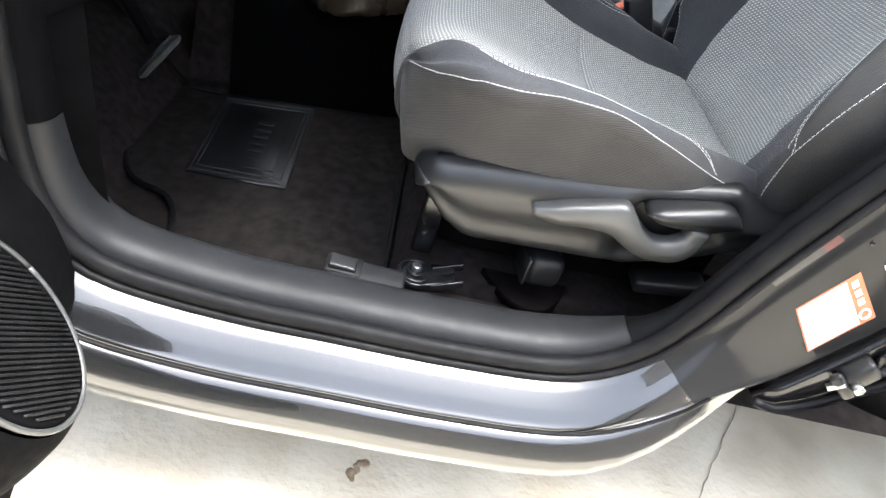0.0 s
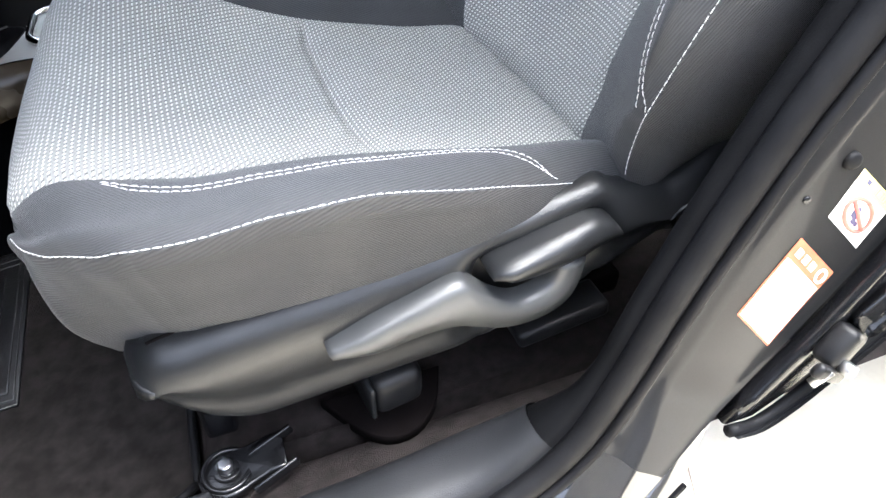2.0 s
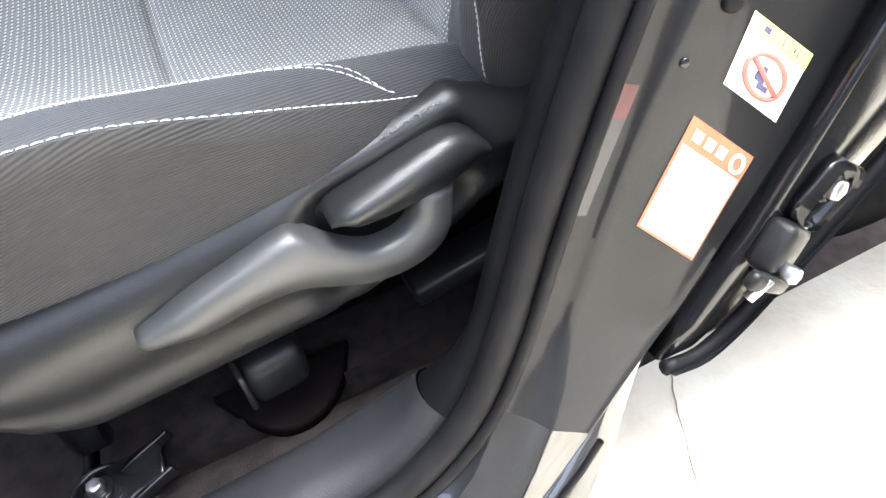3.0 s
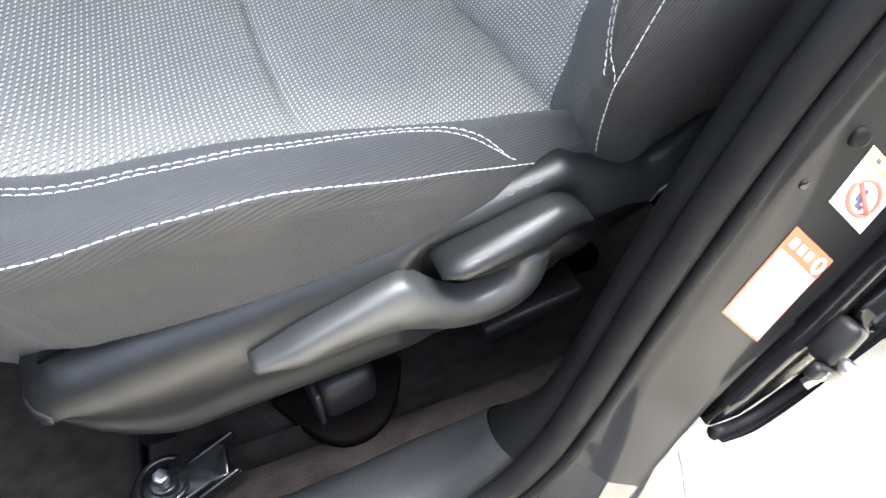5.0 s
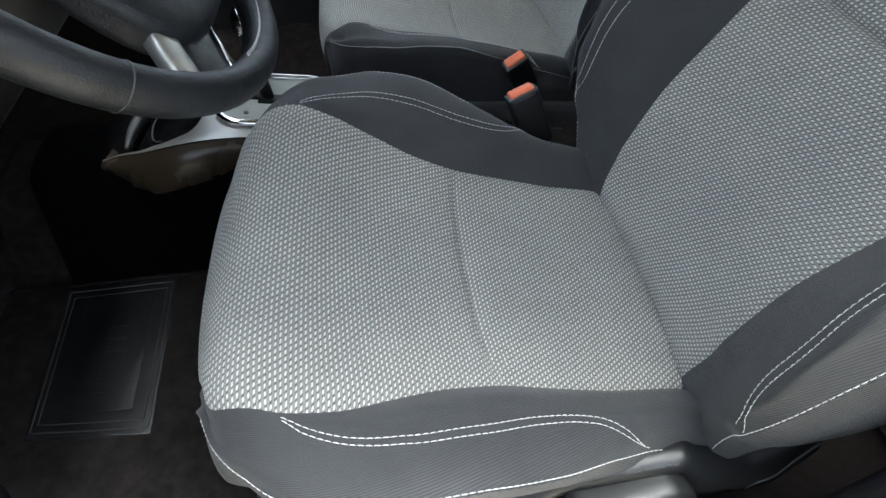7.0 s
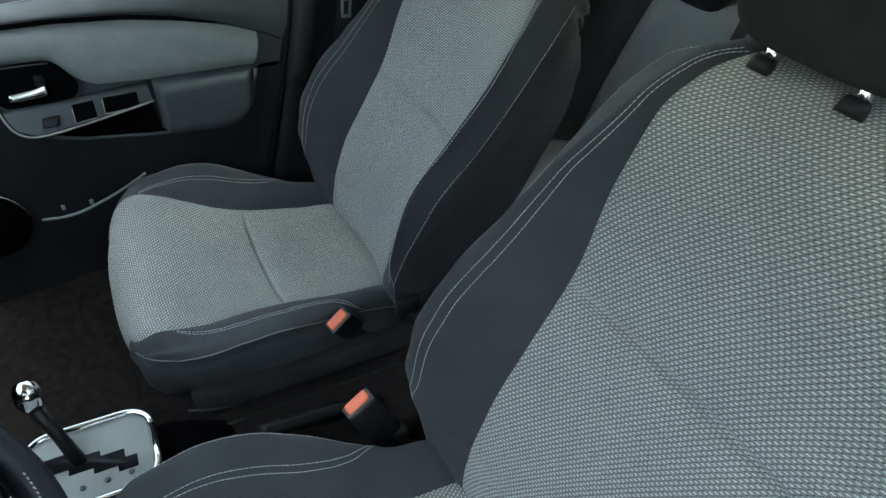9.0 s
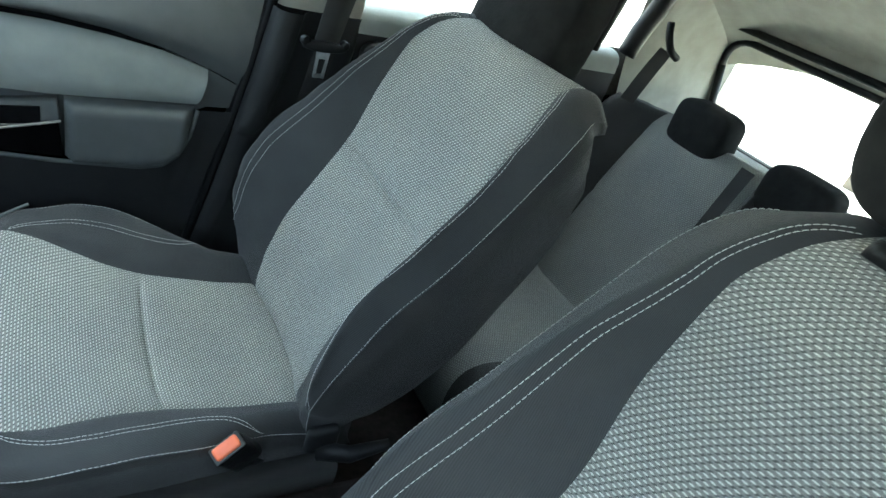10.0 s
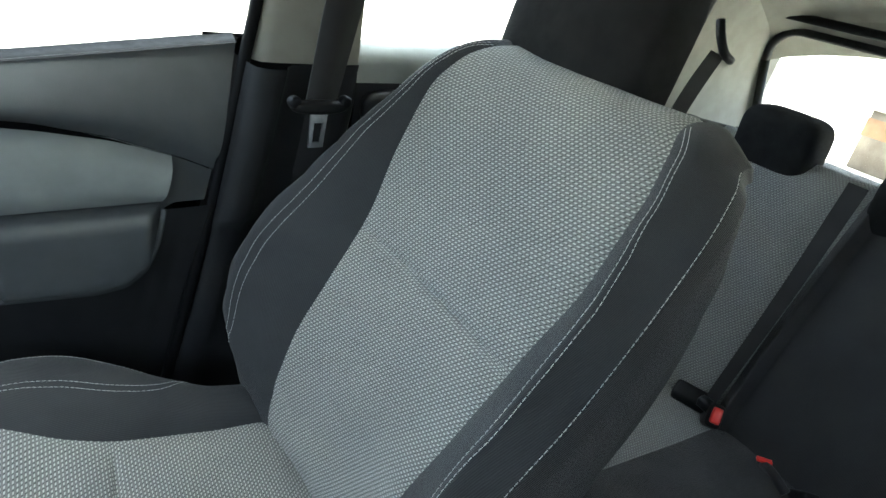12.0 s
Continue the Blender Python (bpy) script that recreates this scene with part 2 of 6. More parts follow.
# the grained plastic again, darkened: shade on the pillar is in its colour
SHADED_TRIM = plain("shaded_grained_plastic", (0.0024, 0.0025, 0.0029), (0.0038, 0.0039, 0.0045), 0.6, 25, 0.35, 900, 0.0005, spec=0.06)
SHROUD = plain("seat_side_plastic", (0.0105, 0.011, 0.0117), (0.0145, 0.015, 0.0157), 0.30, 14, 0.3, 1100, 0.0005, spec=0.4)
LEVER = plain("grey_lever_plastic", (0.036, 0.037, 0.037), (0.046, 0.047, 0.047), 0.38, 20, 0.2, 1200, 0.0004)
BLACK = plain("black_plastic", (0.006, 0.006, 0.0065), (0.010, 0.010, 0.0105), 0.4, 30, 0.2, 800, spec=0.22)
RUBBER = plain("black_rubber_seal", (0.0040, 0.0040, 0.0046), (0.0068, 0.0068, 0.0075), 0.5, 30, 0.2, 500, spec=0.13)
CARPET = plain("dark_carpet", (0.021, 0.0175, 0.0166), (0.037, 0.0310, 0.0296), 0.95, 60, 0.9, 900, 0.003, spec=0.1)
MAT = plain("floor_mat_carpet", (0.017, 0.0147, 0.0138), (0.032, 0.028, 0.0264), 0.95, 45, 0.9, 1100, 0.003, spec=0.1)
# near-black that paints in the shade of gaps and the space under the seat
GAP_SHADE = plain("gap_shade_black", (0.003, 0.0022, 0.0022), (0.005, 0.0038, 0.0038), 0.9, 40, 0.3, 600, spec=0.05)
VINYL = plain("black_vinyl", (0.006, 0.006, 0.007), (0.012, 0.012, 0.013), 0.3, 30, 0.3, 300, 0.001)
PAINT = plain("graphite_car_paint", (0.0065, 0.0068, 0.0076), (0.0095, 0.0098, 0.0108), 0.16, 900, 0.0, coat=1.0, rough2=0.22, spec=0.6)
# the car paint with its gloss cut, so the pillar mirrors less bright ground
DULLED_PAINT = plain("dulled_car_paint", (0.0085, 0.0087, 0.0096), (0.0115, 0.0118, 0.0128), 0.42, 900, 0.0, coat=0.22, rough2=0.48, spec=0.1)
CHROME = plain("chrome", (0.75, 0.75, 0.76), (0.8, 0.8, 0.81), 0.1, 60, 0.0, metal=1.0)
STEEL = plain("zinc_steel", (0.42, 0.42, 0.43), (0.55, 0.55, 0.55), 0.3, 90, 0.2, 400, metal=1.0)
BLACK_STEEL = plain("black_coated_steel", (0.005, 0.005, 0.0055), (0.008, 0.008, 0.009), 0.16, 60, 0.1, 300, spec=0.4)
HEADLINER = plain("beige_headliner", (0.26, 0.252, 0.222), (0.31, 0.302, 0.266), 0.9, 20, 0.5, 900, 0.001)
PAD = plain("light_grey_door_cloth", (0.25, 0.265, 0.255), (0.30, 0.315, 0.303), 0.85, 18, 0.4, 1200, 0.0008, spec=0.2)
DOOR_TOP = plain("dark_grey_door_plastic", (0.062, 0.067, 0.069), (0.074, 0.079, 0.081), 0.62, 12, 0.35, 900, 0.0006, spec=0.35)
# far darker than plastic: deep shade of footwells and recesses is in the colour
SHADED_BLACK = plain("shaded_black_plastic", (0.0013, 0.0013, 0.0016), (0.0023, 0.0023, 0.0027), 0.75, 30, 0.2, 800, spec=0.04)
DOOR_LOW = plain("charcoal_door_plastic", (0.014, 0.0145, 0.016), (0.02, 0.0205, 0.022), 0.45, 12, 0.35, 900, 0.0006, spec=0.25)
BRONZE = plain("dark_bronze_plastic", (0.022, 0.0165, 0.011), (0.027, 0.0205, 0.014), 0.24, 4, 0.05, 500, spec=0.3)
SATIN = plain("satin_silver_plastic", (0.30, 0.295, 0.275), (0.34, 0.335, 0.315), 0.28, 4, 0.05, 500, metal=0.7)
BUTTON = plain("orange_release_plastic", (0.75, 0.16, 0.07), (0.82, 0.20, 0.09), 0.35, 60, 0.05, 400)
RED = plain("red_release_plastic", (0.62, 0.02, 0.02), (0.7, 0.03, 0.02), 0.35, 60, 0.05, 400)
WEBBING = ribbed("belt_webbing", (0.010, 0.0092, 0.0092), (0.016, 0.0148, 0.0148), 0.0013, 0.0, 0.1, 0.25)
CONCRETE = plain("pale_concrete", (0.55, 0.485, 0.37), (0.74, 0.69, 0.57), 0.9, 4.5, 0.6, 60, 0.004, spec=0.2)
CONCRETE_DIRT = plain("brown_dirt", (0.24, 0.18, 0.12), (0.36, 0.29, 0.21), 0.9, 90, 0.5, 300, 0.001, spec=0.1)
WHITE = plain("white_label", (0.78, 0.77, 0.76), (0.82, 0.81, 0.8), 0.45, 40, 0.0)
ORANGE = plain("orange_print", (0.44, 0.115, 0.055), (0.49, 0.135, 0.065), 0.5, 40, 0.0)
YELLOW = plain("yellow_print", (0.80, 0.72, 0.16), (0.84, 0.76, 0.2), 0.45, 40, 0.0)
PRINT = plain("dark_print", (0.05, 0.05, 0.12), (0.06, 0.06, 0.14), 0.5, 40, 0.0)
RED_PRINT = plain("red_print", (0.70, 0.10, 0.08), (0.74, 0.13, 0.1), 0.5, 40, 0.0)
FILM = plain("faded_film", (0.020, 0.020, 0.021), (0.030, 0.030, 0.031), 0.35, 60, 0.0)
FADED_RED = plain("faded_red_print", (0.060, 0.013, 0.014), (0.085, 0.019, 0.020), 0.4, 60, 0.0)
WHEEL_LEATHER = plain("wheel_leather", (0.007, 0.008, 0.010), (0.011, 0.012, 0.015), 0.42, 40, 0.35, 500, 0.0008, spec=0.35)


def glass_material():
    m, nt, bs = material("window_glass")
    bs.inputs["Base Color"].default_value = (0.92, 0.95, 0.94, 1)
    bs.inputs["Roughness"].default_value = 0.0
    bs.inputs["Transmission Weight"].default_value = 1.0
    bs.inputs["IOR"].default_value = 1.05
    return m


GLASS = glass_material()


# ---- ground ----
def ground():
    P = [[(x, y, 0.0) for y in (-400, -30, -6, -2, 0, 2, 6, 30, 400)] for x in (-400, -30, -6, -2, 0, 2, 6, 30, 400)]
    g = grid("ground", P, CONCRETE)
    fixed(g, "pale sunlit concrete slab ground, worn and faintly stained", "ground", kind="structure")
    rnd = random.Random(5)
    path = spline([(0.44, 0.05, 0.001), (0.30, -0.16, 0.001), (0.25, -0.24, 0.001), (0.19, -0.36, 0.001), (0.10, -0.62, 0.001), (0.02, -1.0, 0.001)], 60)
    path[:, :2] += [[rnd.uniform(-0.002, 0.002), rnd.uniform(-0.002, 0.002)] for _ in path]
    tube("crack", path, [0.0005 + 0.0006 * rnd.random() for _ in path], CONCRETE_DIRT, g, "thin dark crack in the slab", 6)
    for _ in range(9):
        x, y, r = -0.392 + rnd.gauss(0, 0.014), -0.314 + rnd.gauss(0, 0.010), rnd.uniform(0.003, 0.009)
        part("dirt_crumb", disc_bm((x, y, 0.002), (rnd.uniform(-0.3, 0.3), rnd.uniform(-0.3, 0.3), 1), r, 0.004, 0.001, 7), CONCRETE_DIRT, g)


ground()


# ---- door opening of the body, driver's side ----
# x, y, z of the outer edge of the inner trim, and how wide the painted jamb is
OPENING = [(-0.80, -0.36, 0.80, 0.10), (-0.80, -0.36, 0.62, 0.10), (-0.797, -0.36, 0.54, 0.10), (-0.782, -0.36, 0.47, 0.10),
           (-0.735, -0.36, 0.42, 0.10), (-0.61, -0.36, 0.402, 0.10), (-0.474, -0.36, 0.402, 0.10), (-0.334, -0.36, 0.404, 0.10),
           (-0.20, -0.36, 0.418, 0.10), (-0.13, -0.358, 0.462, 0.12), (-0.095, -0.354, 0.52, 0.158), (-0.066, -0.350, 0.60, 0.182),
           (-0.040, -0.348, 0.67, 0.195), (-0.012, -0.347, 0.74, 0.205), (0.04, -0.345, 0.86, 0.205), (0.11, -0.33, 1.10, 0.17),
           (0.14, -0.30, 1.44, 0.12)]


def opening_rows():
    q = spline(OPENING, 90)
    xz = q[:, [0, 2]]
    t = np.gradient(xz, axis=0)
    t /= np.linalg.norm(t, axis=1, keepdims=True)
    # the way out of the opening: forward on the front pillar, down on the sill, back on the rear pillar
    out = np.stack([t[:, 1], -t[:, 0]], 1)
    mid = np.array([-0.42, 0.9])
    sign = np.sign(((xz - mid) * out).sum(1))
    return q, out * sign[:, None]


def swept(name, profile, material_, parent, label="", close=False, first=0, last=None):
    """profile(k, row) gives the section as (outward, sideways) pairs."""
    q, out = opening_rows()
    rows = []
    for k in range(len(q)):
        x, y, z, w = q[k]
        rows.append([(x + o * out[k, 0], y + s, z + o * out[k, 1]) for o, s in profile(w)])
    return grid(name, rows[first:last], material_, parent, label, close=close)


def smooth_section(points, n):
    return [tuple(p) for p in spline(points, n)]


def folded(points, r=0.003):
    """A pressed-steel section: flats that meet in tight rounded folds."""
    p = np.array(points, float)
    out = [p[0]]
    for a, b, c in zip(p[:-2], p[1:-1], p[2:]):
        u, v = a - b, c - b
        lu, lv = np.linalg.norm(u), np.linalg.norm(v)
        u, v = u / (lu + 1e-9) * min(r, 0.4 * lu), v / (lv + 1e-9) * min(r, 0.4 * lv)
        out += [b + u, b + 0.3 * (u + v), b + v]
    return [tuple(q) for q in out + [p[-1]]]


def interp_x(z):
    return float(np.interp(z, [0.36, 0.462, 0.52, 0.60, 0.67, 0.74, 0.86, 1.10], [-0.16, -0.13, -0.095, -0.066, -0.040, -0.012, 0.04, 0.11]))


def body_side():
    side = thing("body_side", "graphite painted car body around the open driver's doorway", "car body", kind="structure")
    pillar = lambda w: min(1.0, max(0.0, (w - 0.10) / 0.06))

    def trim(w):
        p = pillar(w)
        flat = [(0.07, 0.085), (0.02, 0.075), (-0.008, 0.06), (-0.013, 0.04), (-0.012, 0.018), (-0.004, 0.004), (0.006, 0.0)]
        post = [(0.15, 0.020), (0.09, 0.022), (0.035, 0.022), (0.006, 0.020), (-0.004, 0.013), (-0.002, 0.004), (0.006, 0.0)]
        return smooth_section([(a * (1 - p) + c * p, b * (1 - p) + d * p) for (a, b), (c, d) in zip(flat, post)], 20)

    swept("sill_trim", trim, PLASTIC, side, "dark grained plastic sill trim", first=10, last=45)
    # same trim as the sill, cut off here so its colour holds the pillar's shade
    swept("front_pillar_trim", lambda w: [(o + 0.0015, s_ - 0.0015) for o, s_ in trim(w)], SHADED_BLACK, side, "front pillar trim, darker than the sill trim for its shade", last=11)
    swept("pillar_trim", lambda w: [(o + 0.0015, s_ - 0.0015) for o, s_ in trim(w)], SHADED_TRIM, side, "grained plastic pillar trim, darkened for its shade", first=44)
    swept("weatherstrip", lambda w: [(0.012 + 0.0115 * math.cos(a), -0.008 + 0.011 * math.sin(a)) for a in np.linspace(0, 2 * math.pi, 14, endpoint=False)],
          RUBBER, side, "black rubber door seal", close=True)
    swept("seal_lip", lambda w: [(0.022 + 0.0045 * math.cos(a), -0.020 + 0.0045 * math.sin(a)) for a in np.linspace(0, 2 * math.pi, 8, endpoint=False)],
          RUBBER, side, close=True)

    def jamb(w):
        p = pillar(w)
        flat = [(0.016, -0.012), (0.024, -0.018), (0.030, -0.034), (0.044, -0.052), (0.056, -0.064), (0.0585, -0.0685), (0.062, -0.069)]
        post = [(0.016, -0.012), (0.026, -0.010), (0.030, 0.000), (0.060, -0.001), (0.067, -0.009), (0.97 * w, -0.013), (w, -0.015)]
        return folded([(a * (1 - p) + c * p, b * (1 - p) + d * p) for (a, b), (c, d) in zip(flat, post)], 0.003 + 0.002 * p)

    swept("sill_jamb", jamb, PAINT, side, "glossy graphite painted sill step", last=46)
    swept("door_jamb", jamb, DULLED_PAINT, side, "graphite painted pillar jamb, gloss cut to dim reflections", first=45)

    def lower(w):
        p = pillar(w)
        flat = [(0.062, -0.069), (0.0645, -0.067), (0.066, -0.072), (0.071, -0.080), (0.102, -0.096), (0.118, -0.094), (0.124, -0.075), (0.118, -0.02)]
        post = [(w, -0.013), (w + 0.003, -0.014), (w + 0.004, -0.012), (w + 0.006, -0.008), (w + 0.006, 0.0), (w + 0.006, 0.005), (w + 0.006, 0.02), (w + 0.006, 0.04)]
        return folded([(a * (1 - p) + c * p, b * (1 - p) + d * p) for (a, b), (c, d) in zip(flat, post)], 0.003)

    swept("outer_sill", lower, PAINT, side, "glossy graphite outer sill panel")
    swept("sill_seam", lambda w: [(0.064 + 0.0025 * math.cos(a), -0.0705 + 0.0025 * math.sin(a)) for a in np.linspace(0, 2 * math.pi, 8, endpoint=False)], RUBBER, side, "dark sealant seam", close=True, last=47)
    # upper front pillar and roof rail
    rail = spline([(-0.81, -0.37, 0.80), (-0.80, -0.36, 0.98), (-0.66, -0.33, 1.22), (-0.42, -0.33, 1.47), (-0.15, -0.32, 1.58), (0.2, -0.32, 1.60), (0.7, -0.30, 1.54), (1.3, -0.27, 1.36)], 40)
    tube("roof_rail", rail, 0.045, PAINT, side)
    # inner wall of the rear pillar and rear sill, its bulge added to screen the shaded gap
    rows = []
    for z in np.linspace(0.36, 1.05, 18):
        x0 = interp_x(z) + 0.03
        rows.append([(x0 + (0.62 - x0) * u, -0.331 + 0.055 * math.sin(math.pi * min(1.0, u * 1.6)) ** 2, z) for u in np.linspace(0, 1, 20)])
    grid("gap_screen", rows, SHADED_BLACK, side, "near-black bulged panel added to keep the gap by the seat dark")
    # side skin ahead of and behind the doorway, below the glass
    P = spline([(-0.86, -0.40, 0.15), (-0.86, -0.44, 0.45), (-0.86, -0.42, 0.8), (-0.86, -0.38, 1.0)], 10)
    grid("front_wing", [[(x, y, z) for x, y, z in P], [(-1.6, y + 0.01, z) for x, y, z in P]], PAINT, side)
    return side


body_side()


# ---- shell of the car: floor, far side, roof, tail ----
D_SEAT = Vector((0.0013, -0.0191, 0.0137))
P_SEAT = Vector((0.1009, 0.7550, -0.0563))
MID = 0.38


def shell():
    cols = spline([(-0.352, 0.385), (-0.30, 0.39), (-0.27, 0.375), (-0.245, 0.366), (-0.232, 0.355), (-0.214, 0.30), (-0.18, 0.30), (0.300, 0.30), (0.318, 0.34), (0.324, 0.45), (0.335, 0.495), (0.46, 0.50), (0.50, 0.45), (0.53, 0.34), (0.60, 0.29), (0.9, 0.29), (1.0, 0.33), (1.12, 0.36)], 130)
    rows = []
    for x in np.linspace(-1.25, 0.62, 150):
        slope = 0.0 if x > -0.55 else (x + 0.55) * (0.12 if x > -0.85 else 0.12) + (0.0 if x > -0.88 else 1.05 * (-0.88 - x))
        step = 0.068 * min(1.0, max(0.0, (x + 0.422) / 0.03))
        row = []
        for y, z in cols:
            lift = step if -0.222 < y < 0.30 or 0.52 < y < 1.0 else 0.0
            row.append((x, y, z + lift + slope - 0.012 * min(1.0, max(0.0, (-0.46 - x) / 0.03)) if x > -0.88 else z * 0.3 + 0.29 * 0.7 + slope))
        rows.append(row)
    f = grid("floor", rows, CARPET, flip=True)
    fixed(f, "dark carpeted car floor with a raised centre tunnel", "car floor", kind="structure")
    # roof lining
    rows = []
    # front and far edges reach out unseen to keep sun off seats and ledge
    for x, z in spline([(-0.66, 1.42), (-0.48, 1.51), (-0.30, 1.575), (-0.1, 1.605), (0.1, 1.61), (0.4, 1.56), (0.8, 1.44), (1.1, 1.31), (1.34, 1.20), (1.42, 1.135)], 40):
        a = []
        for k in range(21):
            u = k / 20 * 2 - 1
            a.append((x, MID + u * (0.735 if u < 0 else 0.81), z - 0.10 * abs(u) ** 4))
        rows.append(a)
    c = grid("ceiling", rows, HEADLINER)
    fixed(c, "beige fabric headliner curving down to the tailgate", "ceiling", kind="structure")
    # outer roof skin
    rows = [[(x, y, z + 0.04) for x, y, z in r] for r in rows]
    s = grid("roof_skin", rows, PAINT)
    fixed(s, "graphite painted car roof", "car roof", kind="structure")


shell()


# ---- front seats ----
def interp(x, xs, ys):
    return float(np.interp(x, xs, ys))


CUSHION_LINE = [(0.0468, 0.5512), (-0.0020, 0.5909), (-0.1010, 0.5971), (-0.2134, 0.6194), (-0.3210, 0.6470), (-0.4002, 0.6689), (-0.4460, 0.6674), (-0.4774, 0.6410), (-0.4839, 0.6079), (-0.4794, 0.5743), (-0.4604, 0.5382), (-0.4204, 0.5078), (-0.3650, 0.4876)]
BACK_LINE = [(0.0305, 0.5429), (0.0045, 0.5978), (0.0245, 0.6622), (0.0546, 0.7513), (0.0959, 0.8368), (0.1395, 0.9200), (0.1776, 1.0001), (0.2117, 1.0751), (0.2420, 1.1230), (0.2690, 1.1460), (0.3080, 1.1510), (0.3480, 1.1330), (0.3720, 1.0900)]


def line_frames(line, n):
    q = spline(line, n)
    t = np.gradient(q, axis=0)
    t /= np.linalg.norm(t, axis=1, keepdims=True)
    return q, t


def eased(x, xs, ys):
    """A smooth curve through the given values."""
    x = min(max(x, xs[0]), xs[-1])
    k = min(max(int(np.searchsorted(xs, x)) - 1, 0), len(xs) - 2)
    h = xs[k + 1] - xs[k]
    step = [(ys[n + 1] - ys[n]) / (xs[n + 1] - xs[n]) for n in range(len(xs) - 1)]

    def slope(n):
        if n == 0 or n == len(xs) - 1 or step[n - 1] * step[n] <= 0:
            return 0.0
        return 2 * step[n - 1] * step[n] / (step[n - 1] + step[n])

    t = (x - xs[k]) / h
    return float((2 * t**3 - 3 * t**2 + 1) * ys[k] + (t**3 - 2 * t**2 + t) * h * slope(k) + (3 * t**2 - 2 * t**3) * ys[k + 1] + (t**3 - t**2) * h * slope(k + 1))


def cushion_sections(n=280):
    """For each station of the cushion the half section: insert, bolster and side as lists of places."""
    q, t = line_frames(CUSHION_LINE, n)
    s = np.r_[0, np.cumsum(np.linalg.norm(np.diff(q, axis=0), axis=1))]
    tip = s[np.argmin(np.hypot(q[:, 0] + 0.474, q[:, 1] - 0.640))]
    seam = s[np.argmin(np.abs(q[:, 0] + 0.212) + (s > 0.4))]
    rows = []
    for k in range(n):
        x, z = q[k]
        nx, nz = t[k, 1], -t[k, 0]
        g = tip - s[k]
        xs = [-0.30, -0.12, -0.06, 0.0, 0.015, 0.03, 0.06, 0.085, 0.125, 0.175, 0.235, 0.30, 0.365, 0.43, 0.49, 0.56]
        yi = eased(g, xs, [0.0722, 0.1104, 0.1279, 0.1461, 0.1714, 0.1908, 0.2023, 0.2071, 0.2018, 0.1848, 0.1654, 0.1562, 0.1559, 0.1536, 0.1522, 0.1526])
        yo = eased(g, xs, [0.0676, 0.1221, 0.1494, 0.1784, 0.2146, 0.2378, 0.2619, 0.2717, 0.2809, 0.2846, 0.2781, 0.2629, 0.2398, 0.2235, 0.2224, 0.2258])
        hi = eased(g, xs, [0.0010, -0.0018, -0.0025, -0.0013, 0.0086, 0.0161, 0.0244, 0.0257, 0.0247, 0.0226, 0.0186, 0.0170, 0.0171, 0.0138, 0.0090, 0.0039])
        hc = eased(g, xs, [0.0018, 0.0005, -0.0010, -0.0029, 0.0029, 0.0083, 0.0160, 0.0225, 0.0345, 0.0493, 0.0561, 0.0557, 0.0517, 0.0451, 0.0321, 0.0204])
        ho = eased(g, xs, [-0.0230, -0.0161, -0.0083, 0.0029, 0.0054, 0.0036, 0.0061, 0.0144, 0.0294, 0.0505, 0.0605, 0.0523, 0.0382, 0.0222, 0.0087, 0.0018])
        pull = 0.055 * interp(g, [-0.30, -0.05, 0.04, 0.10], [1, 1, 0.55, 0.0])
        groove = 0.0065 * math.exp(-((s[k] - seam) / 0.0045) ** 2) + 0.003 * math.exp(-((s[k] - seam) / 0.02) ** 2)

        def place(y, h):
            back = pull * (abs(y) / 0.25) ** 3
            return (x + h * nx + back, y, z + h * nz)

        ins = []
        for u in np.linspace(0, 1, 17):
            edge = 0.003 * math.exp(-((1 - u) / 0.04) ** 2)
            ins.append(place(yi * u, hi * u**2.2 - groove * (1.0 - u**5) - edge))
        w = yo - yi
        bol = [place(y, h) for y, h in spline([(yi, hi - 0.003), (yi + 0.22 * w, hi + 0.5 * (hc - hi)), (yi + 0.6 * w, hc), (yi + 0.86 * w, 0.6 * hc + 0.4 * ho + 0.004), (yo, ho)], 17)]
        ox, oy, oz = bol[-1]
        zb = min(0.520, oz - 0.02)
        ym = interp(g, [-0.30, -0.05, 0.0, 0.06, 0.14, 0.25, 0.45], [0.06, 0.165, 0.200, 0.222, 0.231, 0.234, 0.224])
        xb = ox + interp(g, [-0.3, -0.05, 0.0, 0.06, 0.12, 0.16], [0.0, 0.015, 0.028, 0.030, 0.010, 0.0])
        zm = zb + 0.62 * (min(oz, 0.60) - zb)
        xm = ox * 0.5 + xb * 0.5
        sid = spline([(ox, oy, oz), (ox * 0.93 + xb * 0.07, oy + 0.001, oz - 0.012), (0.5 * (ox + xm), 0.42 * oy + 0.58 * ym + 0.004, 0.5 * (oz + zm)), (xm, ym, zm), (xb, ym - 0.022, zb)], 16)
        rows.append((ins, bol, [tuple(p) for p in sid]))
    return q, s, rows, tip


